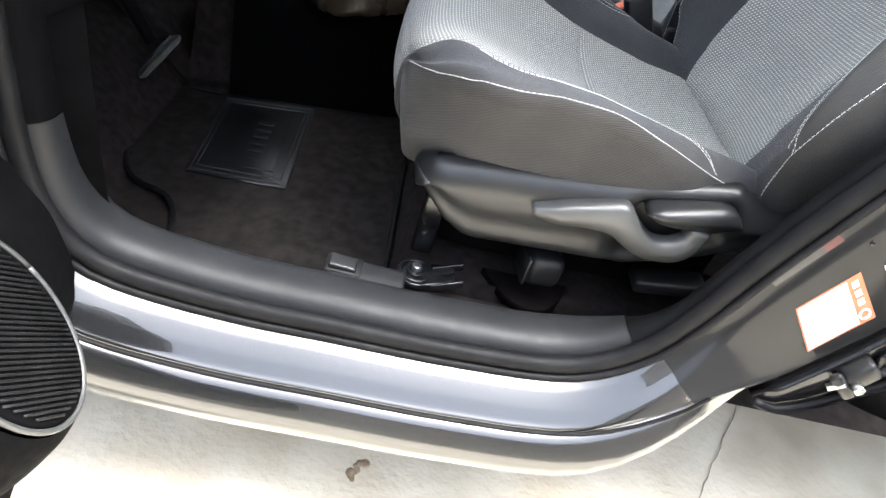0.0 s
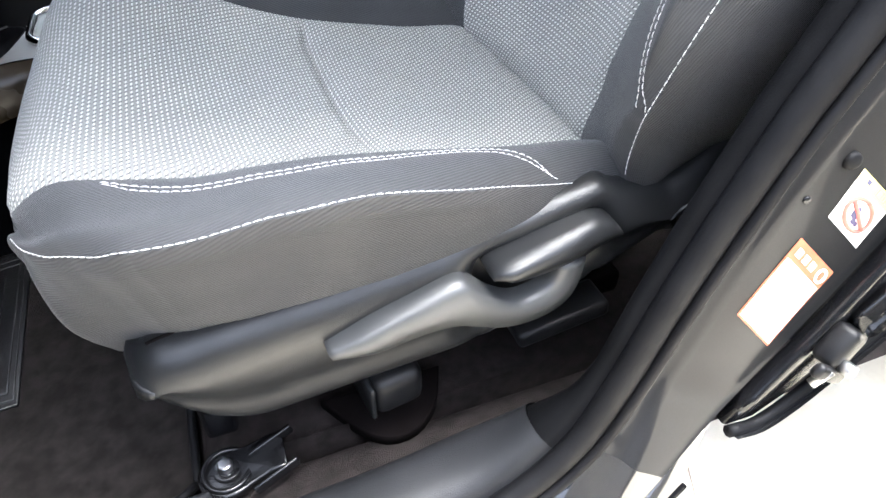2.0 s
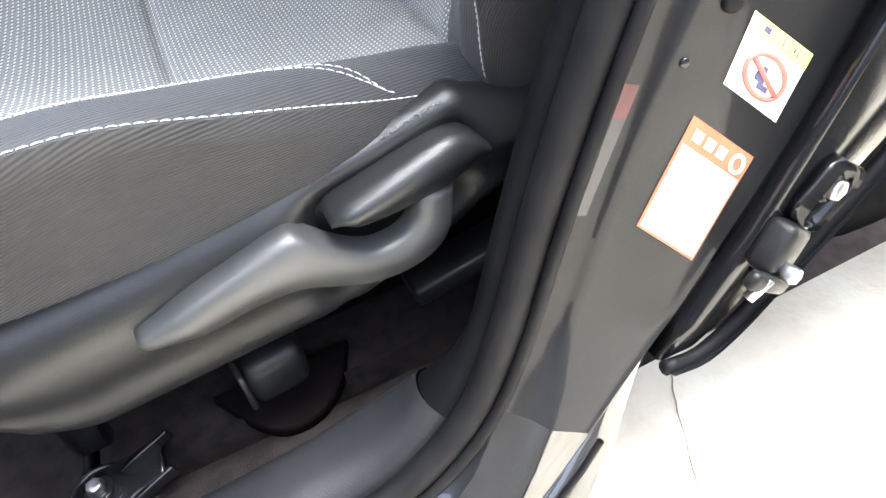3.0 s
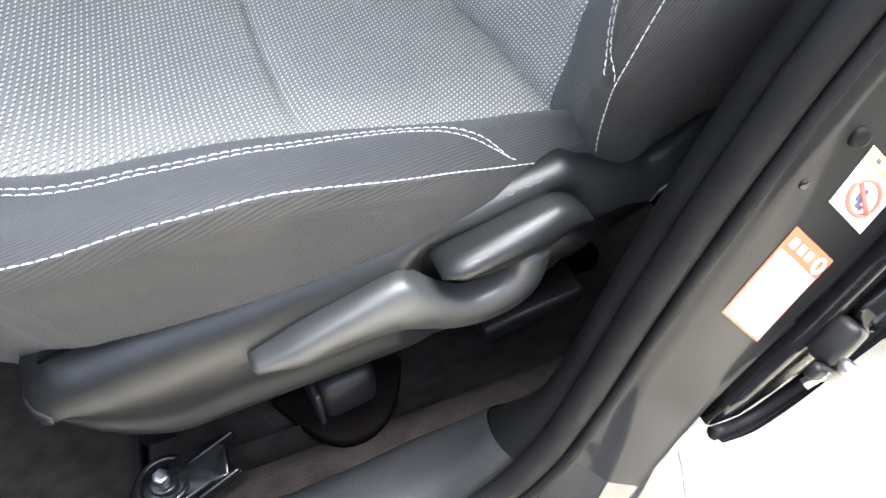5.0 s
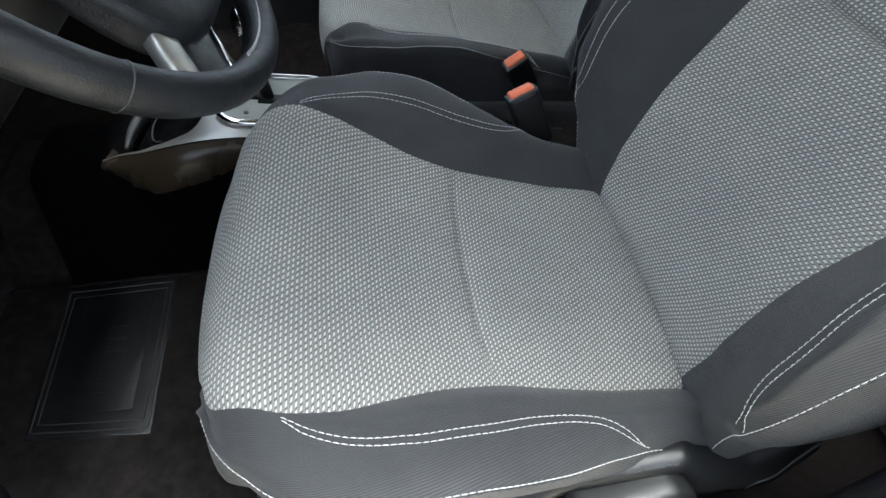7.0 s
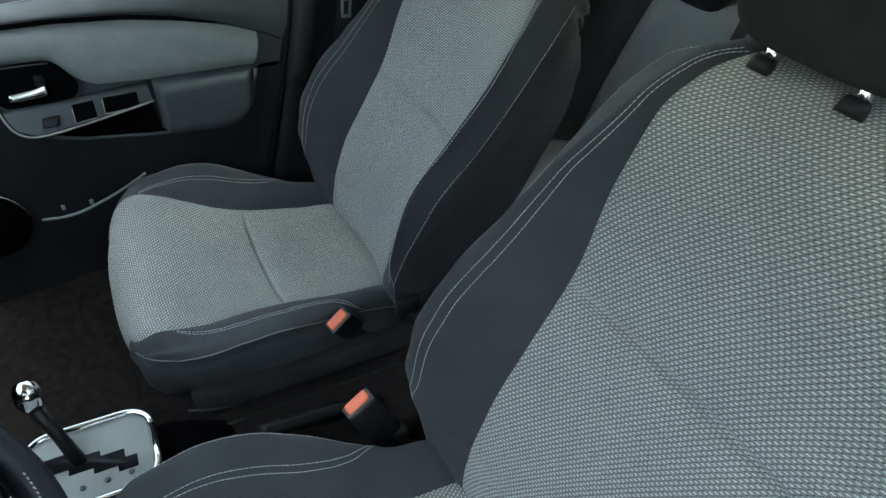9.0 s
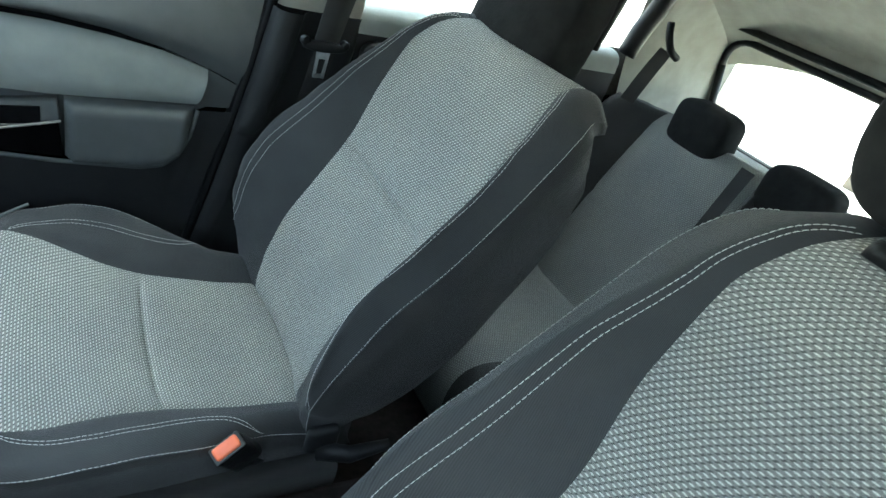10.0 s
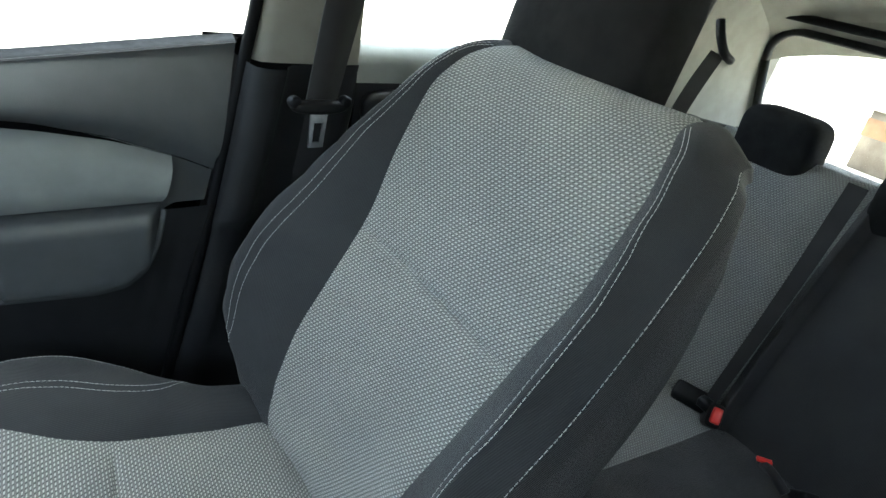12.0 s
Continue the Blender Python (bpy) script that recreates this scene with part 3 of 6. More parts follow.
def back_sections(n=280):
    q, t = line_frames(BACK_LINE, n)
    s = np.r_[0, np.cumsum(np.linalg.norm(np.diff(q, axis=0), axis=1))]
    seam = s[np.argmin(np.abs(q[:, 1] - 0.893) + (s > 0.5))]
    top = s[np.argmax(q[:, 1])]
    rows = []
    for k in range(n):
        x, z = q[k]
        nx, nz = -t[k, 1], t[k, 0]
        zz = z if s[k] <= top else 2 * q[:, 1].max() - z
        zs = [0.545, 0.60, 0.64, 0.67, 0.73, 0.81, 0.91, 1.01, 1.08, 1.125, 1.148, 1.165, 1.20]
        yi = eased(zz, zs, [0.1345, 0.1399, 0.1473, 0.1482, 0.1508, 0.1588, 0.1681, 0.1865, 0.1880, 0.1740, 0.1560, 0.1360, 0.1150])
        yo = eased(zz, zs, [0.2109, 0.2226, 0.2361, 0.2508, 0.2672, 0.2752, 0.2723, 0.2648, 0.2561, 0.2419, 0.2244, 0.2005, 0.1740])
        hi = eased(zz, zs, [0.0120, 0.0178, 0.0248, 0.0305, 0.0301, 0.0203, 0.0129, 0.0144, 0.0140, 0.0095, 0.0050, 0.0020, 0.0])
        hc = eased(zz, zs, [0.0001, 0.0268, 0.0533, 0.0680, 0.0943, 0.1078, 0.0843, 0.0529, 0.0270, 0.0130, 0.0060, 0.0010, 0.0])
        ho = eased(zz, zs, [-0.0237, 0.0192, 0.0483, 0.0657, 0.0748, 0.0741, 0.0471, 0.0200, 0.0010, -0.0110, -0.0180, -0.0240, -0.0300])
        uc = eased(zz, zs, [0.6295, 0.7157, 0.7792, 0.8369, 0.8531, 0.7584, 0.6838, 0.5374, 0.3425, 0.3084, 0.3192, 0.3406, 0.3648])
        groove = 0.009 * math.exp(-((s[k] - seam) / 0.0042) ** 2) + 0.003 * math.exp(-((s[k] - seam) / 0.02) ** 2)

        def place(y, h):
            return (x + h * nx, y, z + h * nz)

        ins = []
        for u in np.linspace(0, 1, 17):
            edge = 0.003 * math.exp(-((1 - u) / 0.04) ** 2)
            ins.append(place(yi * u, hi * u**2.2 - groove * (1.0 - u**5) - edge))
        w = yo - yi
        bol = [place(y, h) for y, h in spline([(yi, hi - 0.003), (yi + 0.4 * uc * w, hi + 0.42 * (hc - hi)), (yi + uc * w, hc), (yi + (0.6 * uc + 0.37) * w, 0.6 * hc + 0.4 * ho + 0.003), (yo, ho)], 19)]
        deep = -interp(zz, zs, [0.045, 0.06, 0.075, 0.085, 0.094, 0.104, 0.112, 0.114, 0.104, 0.082, 0.060, 0.048, 0.044])
        deep = min(deep, ho - 0.02)
        sid = [place(y, h) for y, h in spline([(yo, ho), (yo + 0.006, ho - 0.012), (yo + 0.002, 0.6 * ho + 0.4 * deep), (yo - 0.016, 0.2 * ho + 0.8 * deep), (yo - 0.05, deep - 0.010), (0.0, deep - 0.014)], 20)]
        rows.append((ins, bol, sid))
    return q, s, rows, top


def mirrored(P, side):
    P = np.array(P, float)
    P[..., 1] *= side
    return P


def surface_line(rows, stations, picks, piece, side):
    """A line over a sheet: a place on the half section (0 to 1) for each station, with the outward direction there."""
    pts, nor = [], []
    for k, u in zip(stations, picks):
        k0, k1 = int(math.floor(k)), min(int(math.floor(k)) + 1, len(rows) - 1)
        f = k - k0
        a, b = np.array(rows[k0][piece]), np.array(rows[k1][piece])
        sec = a * (1 - f) + b * f
        c = u * (len(sec) - 1)
        c0, c1 = int(math.floor(c)), min(int(math.floor(c)) + 1, len(sec) - 1)
        pts.append(sec[c0] * (1 - (c - c0)) + sec[c1] * (c - c0))
        lo, hi = max(c0 - 1, 0), min(c0 + 2, len(sec) - 1)
        ka, kb = np.array(rows[max(k0 - 1, 0)][piece]), np.array(rows[min(k0 + 2, len(rows) - 1)][piece])
        nor.append(np.cross(sec[hi] - sec[lo], kb[c0] - ka[c0]))
    pts, nor = np.array(pts), np.array(nor)
    nor /= np.linalg.norm(nor, axis=1, keepdims=True) + 1e-12
    return mirrored(pts, side), mirrored(nor, side)


def oriented(nor, away):
    """Turns directions so that they point away from a place inside."""
    flip = np.sign((nor * away).sum(1, keepdims=True))
    flip[flip == 0] = 1
    return nor * flip


def sheet(name, rows, piece, side, mat, parent, label=""):
    P = mirrored([r[piece] for r in rows], side)
    return grid(name, P, mat, parent, label, flip=side > 0)


def upholstery(seat):
    q, s, rows, tip = cushion_sections()
    n = len(rows)
    st = lambda d: float(np.interp(d, s, np.arange(n)))
    both = [np.vstack([mirrored(r[0], -1)[::-1], np.array(r[0])[1:]]) for r in rows]
    grid("cushion_insert", both, CLOTH, seat, "light grey woven cloth seat cushion centre", flip=True)
    inside = np.array([-0.2, 0.0, 0.45])
    for side in (-1, 1):
        sheet("cushion_bolster", rows, 1, side, TRIM_CLOTH, seat, "dark grey cloth cushion bolster")
        sheet("cushion_side", rows, 2, side, SIDE_CLOTH, seat, "dark ribbed cloth cushion side")
        k = np.linspace(st(0.055), st(tip - 0.002), 160)
        p, nn = surface_line(rows, k, np.full(160, 0.985), 1, side)
        stitches("edge_stitching", p, oriented(nn, p - inside), THREAD, seat)
        d = np.linspace(0.155, tip - 0.078, 150)
        for off in (-0.037, 0.037):
            u = np.interp(d, [0.155, 0.165, 0.19, 0.21, 0.24, 0.28, 0.33, 0.37, 0.40, 0.42, 0.44, 0.455, 0.47, 0.48],
                          [0.95, 0.89, 0.74, 0.64, 0.58, 0.57, 0.58, 0.55, 0.50, 0.43, 0.34, 0.24, 0.10, 0.03])
            u = np.convolve(np.pad(u, 8, mode="edge"), np.hanning(19)[1:-1] / np.hanning(19).sum(), "valid")
            u = np.clip(u + off * np.interp(d, [0.155, 0.18, tip - 0.10, tip - 0.08], [0.3, 1, 1, 0.4]), 0.01, 0.97)
            dd = d - off * 0.10 * np.interp(d, [0.155, 0.20], [1, 0])
            p, nn = surface_line(rows, [st(v) for v in dd], u, 1, side)
            stitches("double_stitching", p, oriented(nn, np.array([[0.0, 0.0, 1.0]])), THREAD, seat)
    q, s, rows, top = back_sections()
    n = len(rows)
    stb = lambda d: float(np.interp(d, s, np.arange(n)))
    both = [np.vstack([mirrored(r[0], -1)[::-1], np.array(r[0])[1:]]) for r in rows]
    grid("backrest_insert", both, CLOTH, seat, "light grey woven cloth backrest centre", flip=False)
    inside = np.array([0.25, 0.0, 0.85])
    for side in (-1, 1):
        sheet("backrest_bolster", rows, 1, -side, TRIM_CLOTH, seat, "dark grey cloth backrest bolster")
        sheet("backrest_side", rows, 2, -side, SIDE_CLOTH, seat, "dark cloth backrest side and rear")
        k = np.linspace(stb(0.075), stb(top - 0.02), 220)
        p, nn = surface_line(rows, k, np.full(220, 0.985), 1, side)
        stitches("edge_stitching", p, oriented(nn, p - inside), THREAD, seat)
        d = np.linspace(0.135, 0.682, 210)
        for off in (-0.037, 0.037):
            u = np.interp(d, [0.135, 0.145, 0.165, 0.19, 0.22, 0.26, 0.30, 0.36, 0.43, 0.50, 0.55, 0.58, 0.62, 0.66, 0.675, 0.682],
                          [0.97, 0.88, 0.75, 0.68, 0.66, 0.62, 0.63, 0.62, 0.58, 0.52, 0.42, 0.32, 0.25, 0.21, 0.12, 0.04])
            u = np.convolve(np.pad(u, 8, mode="edge"), np.hanning(19)[1:-1] / np.hanning(19).sum(), "valid")
            u = np.clip(u - off - side * np.interp(d, [0.25, 0.36, 0.55, 0.62], [0.0, 0.06, 0.06, 0.0]), 0.01, 0.97)
            p, nn = surface_line(rows, [stb(v) for v in d], u, 1, side)
            stitches("double_stitching", p, oriented(nn, np.array([[-1.0, 0.0, 0.25]])), THREAD, seat)


def superellipsoid(name, center, radii, power, mat, parent, label="", shape=None, nu=40, nv=24):
    rows = []
    for a in np.linspace(-math.pi / 2, math.pi / 2, nv):
        row = []
        for b in np.linspace(-math.pi, math.pi, nu, endpoint=False):
            f = lambda v: math.copysign(abs(v) ** power, v)
            p = [f(math.cos(a)) * f(math.cos(b)), f(math.cos(a)) * f(math.sin(b)), f(math.sin(a))]
            p = [v * r for v, r in zip(p, radii)]
            if shape:
                p = shape(*p)
            row.append((center[0] + p[0], center[1] + p[1], center[2] + p[2]))
        rows.append(row)
    return grid(name, rows, mat, parent, label, close=True)


def headrest(seat, raised=0.0, across=0.0, spread=0.075, width=0.122, back=0.0, set_back=0.338, tall=0.112):
    lean = 0.36

    def shape(x, y, z):
        y *= 1.0 - 0.14 * max(0.0, -z / 0.10) ** 2 - 0.08 * max(0.0, z / 0.10)
        x += 0.02 * (y / 0.13) ** 2 - lean * -z * 0.6
        return x, y, z

    top = (set_back, across, 1.232 + raised)
    superellipsoid("headrest", top, (0.046, width, tall), 0.32, PLUSH, seat, "black cloth padded headrest", shape)
    for y in (across - spread, across + spread):
        tube("headrest_post", [(0.296 + back, y, 1.13), (0.303 + back, y, 1.165), (0.322 + back, y, 1.235)], 0.0075, CHROME, seat, "chrome headrest post", 14)
        tube("post_collar", [(0.289 + back, y, 1.142), (0.294 + back, y, 1.152), (0.296 + back, y, 1.157)], [0.013, 0.0125, 0.010], BLACK, seat, "", 18)


def shroud(seat):
    """The moulded plastic cover on the outer side of the driver's seat."""
    xs = np.linspace(-0.422, 0.085, 80)
    top = lambda x: interp(x, [-0.44, -0.425, -0.404, -0.354, -0.275, -0.188, -0.12, -0.072, -0.056, -0.048, -0.036, -0.015, 0.02, 0.05, 0.085], [0.556, 0.562, 0.577, 0.588, 0.597, 0.611, 0.622, 0.634, 0.638, 0.639, 0.631, 0.624, 0.616, 0.626, 0.650])
    low = lambda x: interp(x, [-0.44, -0.423, -0.402, -0.376, -0.35, -0.337, -0.282, -0.208, -0.138, -0.08, -0.03, 0.035, 0.085], [0.562, 0.548, 0.524, 0.497, 0.482, 0.480, 0.484, 0.490, 0.494, 0.515, 0.543, 0.575, 0.62])
    rows = []
    for x in xs:
        a, b = top(x), low(x)
        nose = interp(x, [-0.422, -0.418, -0.408, -0.39, -0.36], [0.020, 0.012, 0.005, 0.001, 0.0])
        tail = interp(x, [-0.06, 0.0, 0.045, 0.085], [0.0, 0.004, 0.006, 0.02])
        o = nose + tail
        dish = 0.026 * math.exp(-((x + 0.105) / 0.062) ** 6)
        h = a - b
        sec = [(-0.175 + o, a - 0.034), (-0.215 + o, a - 0.012), (-0.240 + o, a + 0.000), (-0.258 + o, a - 0.006), (-0.266 + o + 0.3 * dish, a - 0.018), (-0.270 + o + dish, a - 0.032), (-0.268 + o + dish, a - 0.5 * h), (-0.262 + o + dish, b + 0.30 * h), (-0.262 + o + 0.4 * dish, b + 0.10 * h), (-0.252 + o, b), (-0.215 + o, b - 0.002)]
        rows.append([(x, y, z) for y, z in spline(sec, 30)])
    rows.insert(0, [tuple(np.array(rows[0]).mean(0) + np.array([-0.006, 0.0, 0.0]))] * 30)
    grid("side_shroud", rows, SHROUD, seat, "satin dark grey moulded plastic seat side cover")
    tube("cover_seam", [(x, -0.2400, top(x) + 0.0004) for x in np.linspace(-0.405, -0.10, 40)], 0.0013, GAP_SHADE, seat, "dark seam along the cover", 8)
    # height lever: a long blade that hooks up round the recliner
    up = [(-0.286, 0.562), (-0.25, 0.576), (-0.215, 0.586), (-0.182, 0.594), (-0.170, 0.588), (-0.152, 0.570), (-0.132, 0.557), (-0.112, 0.557), (-0.098, 0.566), (-0.094, 0.582)]
    dn = [(-0.280, 0.548), (-0.245, 0.546), (-0.212, 0.549), (-0.182, 0.546), (-0.162, 0.535), (-0.140, 0.524), (-0.112, 0.521), (-0.086, 0.528), (-0.070, 0.545), (-0.064, 0.580)]
    u, d = spline(up, 44), spline(dn, 44)
    rows = []
    for k in range(44):
        (ax, az), (bx, bz) = u[k], d[k]
        bulge = -0.289 + 0.010 * (k / 43) + 0.006 * (1 - min(1, k / 5))
        mx, mz = (ax + bx) / 2, (az + bz) / 2
        rows.append([(ax, -0.262, az), (ax, -0.272, az), (ax * 0.92 + mx * 0.08, bulge + 0.004, az * 0.92 + mz * 0.08), (ax * 0.75 + mx * 0.25, bulge, az * 0.75 + mz * 0.25), (mx, bulge - 0.001, mz),
                     (bx * 0.75 + mx * 0.25, bulge + 0.003, bz * 0.75 + mz * 0.25), (bx * 0.92 + mx * 0.08, bulge + 0.009, bz * 0.92 + mz * 0.08), (bx, -0.268, bz), (bx, -0.262, bz)])
    first, lastr = np.array(rows[0]).mean(0), np.array(rows[-1]).mean(0)
    rows = [[tuple(first)] * 9] + rows + [[tuple(lastr)] * 9]
    grid("height_lever", rows, LEVER, seat, "grey plastic seat height lever")
    # recliner handle
    up = spline([(-0.154, 0.590), (-0.148, 0.597), (-0.126, 0.604), (-0.096, 0.612), (-0.066, 0.618), (-0.048, 0.613), (-0.036, 0.600)], 30)
    dn = spline([(-0.152, 0.585), (-0.134, 0.577), (-0.106, 0.574), (-0.076, 0.576), (-0.054, 0.582), (-0.036, 0.592)], 30)
    rows = []
    for k in range(30):
        (ax, az), (bx, bz) = up[k], dn[k]
        mx, mz = (ax + bx) / 2, (az + bz) / 2
        c = -0.288 + 0.012 * (k / 29) ** 2 + 0.008 * (1 - min(1, k / 4))
        rows.append([(ax, -0.256, az), (ax, -0.272, az), (ax * 0.85 + mx * 0.15, c + 0.003, az * 0.85 + mz * 0.15), (ax * 0.5 + mx * 0.5, c - 0.001, az * 0.5 + mz * 0.5), (mx, c, mz), (bx * 0.6 + mx * 0.4, c + 0.006, bz * 0.6 + mz * 0.4), (bx, -0.268, bz), (bx, -0.256, bz)])
    rows = [[tuple(np.array(rows[0]).mean(0))] * 8] + rows + [[tuple(np.array(rows[-1]).mean(0))] * 8]
    grid("recliner_handle", rows, SHROUD, seat, "dark satin plastic recliner handle")
    # black plate behind the handle: paints in the shade of the dish
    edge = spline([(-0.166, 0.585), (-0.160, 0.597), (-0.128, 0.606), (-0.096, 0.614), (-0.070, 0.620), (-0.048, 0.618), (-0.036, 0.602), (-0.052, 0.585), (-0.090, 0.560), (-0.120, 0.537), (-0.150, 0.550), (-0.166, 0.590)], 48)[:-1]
    part("handle_shade_plate", prism_bm([tuple(p) for p in edge], lambda u, v, w: (u, -0.236 - w, v), 0.016, 0.002), BLACK, seat, "black plate that deepens the shade behind the handle")
    # embossed airbag marking on the sloping top
    txt = bpy.data.curves.new("airbag_marking", "FONT")
    txt.body, txt.size, txt.extrude, txt.space_character = "SRS AIRBAG", 0.0078, 0.0001, 1.15
    m = new("airbag_marking", txt)
    ex, ez = Vector((0.972, 0.0, 0.236)).normalized(), Vector((-0.3, -0.40, 0.87))
    ez = (ez - ex * ez.dot(ex)).normalized()
    ey = ez.cross(ex)
    m.matrix_basis = Matrix.Translation((-0.104, -0.2570, 0.6213)) @ Matrix((ex, ey, ez)).transposed().to_4x4()
    txt.materials.append(SHROUD)
    m.parent = seat
    m["label"] = "embossed airbag marking"


def seat_base(seat, outer=-1):
    """Rails, front bracket with its bolt, and slider end cover."""
    # rails and pan take the shade colour so the underseat space stays dark
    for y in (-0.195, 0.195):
        part("seat_rail", box_bm((0.46, 0.034, 0.03), (-0.16, y * 0.8, 0.415), 0.006), GAP_SHADE, seat, "black steel seat rail")
        part("rail_riser", box_bm((0.40, 0.02, 0.09), (-0.17, y * 0.8, 0.47), 0.005), GAP_SHADE, seat)
    part("seat_pan", box_bm((0.36, 0.40, 0.05), (-0.17, 0, 0.525), 0.02, 3), GAP_SHADE, seat)
    part("seat_pan_front", box_bm((0.05, 0.34, 0.04), (-0.40, 0, 0.505), 0.015, 3), BLACK, seat)
    if outer:
        outline = [(-0.388 + 0.027 * math.cos(a), -0.233 + 0.027 * math.sin(a)) for a in np.radians(np.linspace(50, 310, 18))]
        outline += [(-0.350, -0.252), (-0.334, -0.254), (-0.334, -0.214), (-0.350, -0.212)]
        foot = prism_bm(outline, lambda u, v, w: (u, v, 0.374 + w + 0.35 * max(0.0, u + 0.37)), 0.010, 0.003)
        br = part("front_bracket", foot, BLACK_STEEL, seat, "black pressed steel seat mounting foot")
        part("washer", disc_bm((-0.388, -0.233, 0.386), (0, 0, 1), 0.0125, 0.004, 0.001, 28), BLACK_STEEL, br, "dark washer")
        part("bolt_head", disc_bm((-0.388, -0.233, 0.392), (0, 0, 1), 0.0072, 0.009, 0.0015, 6), STEEL, br, "zinc hexagon bolt head")
        tube("bracket_rim", [(-0.388 + 0.021 * math.cos(a), -0.233 + 0.021 * math.sin(a), 0.385) for a in np.linspace(0, 2 * math.pi, 30)], 0.003, BLACK_STEEL, br, "", 8)
        for dy in (-0.018, 0.018):
            part("bracket_flange", box_bm((0.045, 0.004, 0.012), (-0.345, -0.243 + dy, 0.395), 0.0015, 2, Euler((0, radians(-14), radians(14))).to_matrix()), BLACK_STEEL, br)
        part("riser_bracket", box_bm((0.03, 0.02, 0.10), (-0.385, -0.19, 0.44), 0.005), BLACK_STEEL, seat)
        cov = part("slider_cover", box_bm((0.050, 0.05, 0.046), (-0.226, -0.228, 0.443), 0.012, 4, Euler((0, 0, radians(8))).to_matrix()), BLACK, seat, "black plastic slider end cover")
        part("cover_lip", box_bm((0.005, 0.046, 0.042), (-0.2525, -0.232, 0.443), 0.002, 2, Euler((0, 0, radians(8))).to_matrix()), SHROUD, cov)
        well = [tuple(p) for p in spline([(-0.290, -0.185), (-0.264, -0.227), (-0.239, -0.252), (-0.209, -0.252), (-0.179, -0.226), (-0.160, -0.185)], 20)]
        # cutout drawn as a raised plate, its shade put into the colour
        part("rail_well_plate", prism_bm(well, lambda u, v, w: (u, v, 0.366 + 0.14 * max(0.0, -0.23 - v) + w), 0.014, 0.002), GAP_SHADE, seat, "black plate painting in the shaded carpet cutout round the rail")
        part("rear_rail_cover", box_bm((0.10, 0.04, 0.02), (-0.05, -0.225, 0.46), 0.005, 2, Euler((0, radians(-8), 0)).to_matrix()), BLACK, seat, "black plastic rail end cover")


def buckle(seat, top, lean, name="belt_buckle"):
    """Belt buckle on its stalk beside the seat."""
    turn = Euler(lean).to_matrix()
    b = part(name, box_bm((0.046, 0.026, 0.085), (0, 0, -0.046), 0.007, 3), BLACK, seat, "black plastic belt buckle")
    m = Matrix.Translation(top) @ turn.to_4x4()
    b.matrix_local = m
    part("release_button", box_bm((0.036, 0.018, 0.010), (0, 0, -0.002), 0.004, 3), BUTTON, b, "orange release button")
    part("buckle_rim", box_bm((0.044, 0.024, 0.004), (0, 0, -0.0045), 0.0018, 2), LEVER, b)
    path = [m @ Vector((0, 0, -0.08)), m @ Vector((0, 0.0, -0.11)), m @ Vector((0.02, 0, -0.16))]
    tube("buckle_stalk", spline([tuple(p) for p in path], 10), 0.010, BLACK, seat, "", 10)


def driver_seat():
    seat = thing("driver_seat", "grey and charcoal cloth driver's seat with white stitching", "car seat", "front seats", at=D_SEAT)
    upholstery(seat)
    headrest(seat, 0.042, 0.085, 0.048, 0.132, -0.030, 0.318)
    above = set(seat.children)
    shroud(seat)
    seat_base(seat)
    buckle(seat, (-0.103, 0.257, 0.690), (radians(-14), radians(-24), radians(12)))
    # the base keeps its place on the floor under the raised cushion
    for ob in seat.children:
        if ob not in above:
            ob.location -= D_SEAT
    return seat


def passenger_seat():
    seat = thing("passenger_seat", "grey and charcoal cloth front passenger seat with white stitching", "car seat", "front seats", at=P_SEAT)
    upholstery(seat)
    headrest(seat, -0.062, 0.083, 0.06, 0.135, 0.03, 0.345, 0.150)
    seat_base(seat, 0)
    buckle(seat, (-0.150, -0.268, 0.668), (radians(16), radians(-34), radians(12)))
    # plain lower cover on the tunnel side
    rows = []
    for x in np.linspace(-0.40, 0.03, 40):
        a, b = 0.56, 0.475 + 0.01 * math.sin(x * 9)
        o = interp(x, [-0.40, -0.37, -0.3], [0.03, 0.006, 0.0])
        rows.append([(x, y, z) for y, z in spline([(-0.22, a - 0.003), (-0.248 + o, a), (-0.254 + o, a - 0.02), (-0.250 + o, b + 0.02), (-0.242 + o, b), (-0.22, b)], 16)])
    grid("lower_cover", rows, SIDE_CLOTH, seat, "dark lower seat side cover")
    tube("cover_edge", spline([(-0.410, -0.252, 0.547), (-0.307, -0.259, 0.512), (-0.187, -0.261, 0.479), (-0.037, -0.259, 0.457)], 20), 0.0026, LEVER, seat, "pale edge along the seat rail", 8)
    part("hinge_cap", box_bm((0.05, 0.02, 0.05), (-0.005, -0.245, 0.62), 0.01, 3), PLASTIC, seat)
    tube("recliner_lever", [(-0.01, -0.25, 0.60), (0.03, -0.275, 0.61), (0.085, -0.285, 0.63)], [0.014, 0.013, 0.008], PLASTIC, seat, "black recliner lever", 12)
    return seat


driver_seat()
passenger_seat()


# ---- driver's footwell ----
def floor_z(x):
    return 0.292 + 0.12 * (x + 0.55)


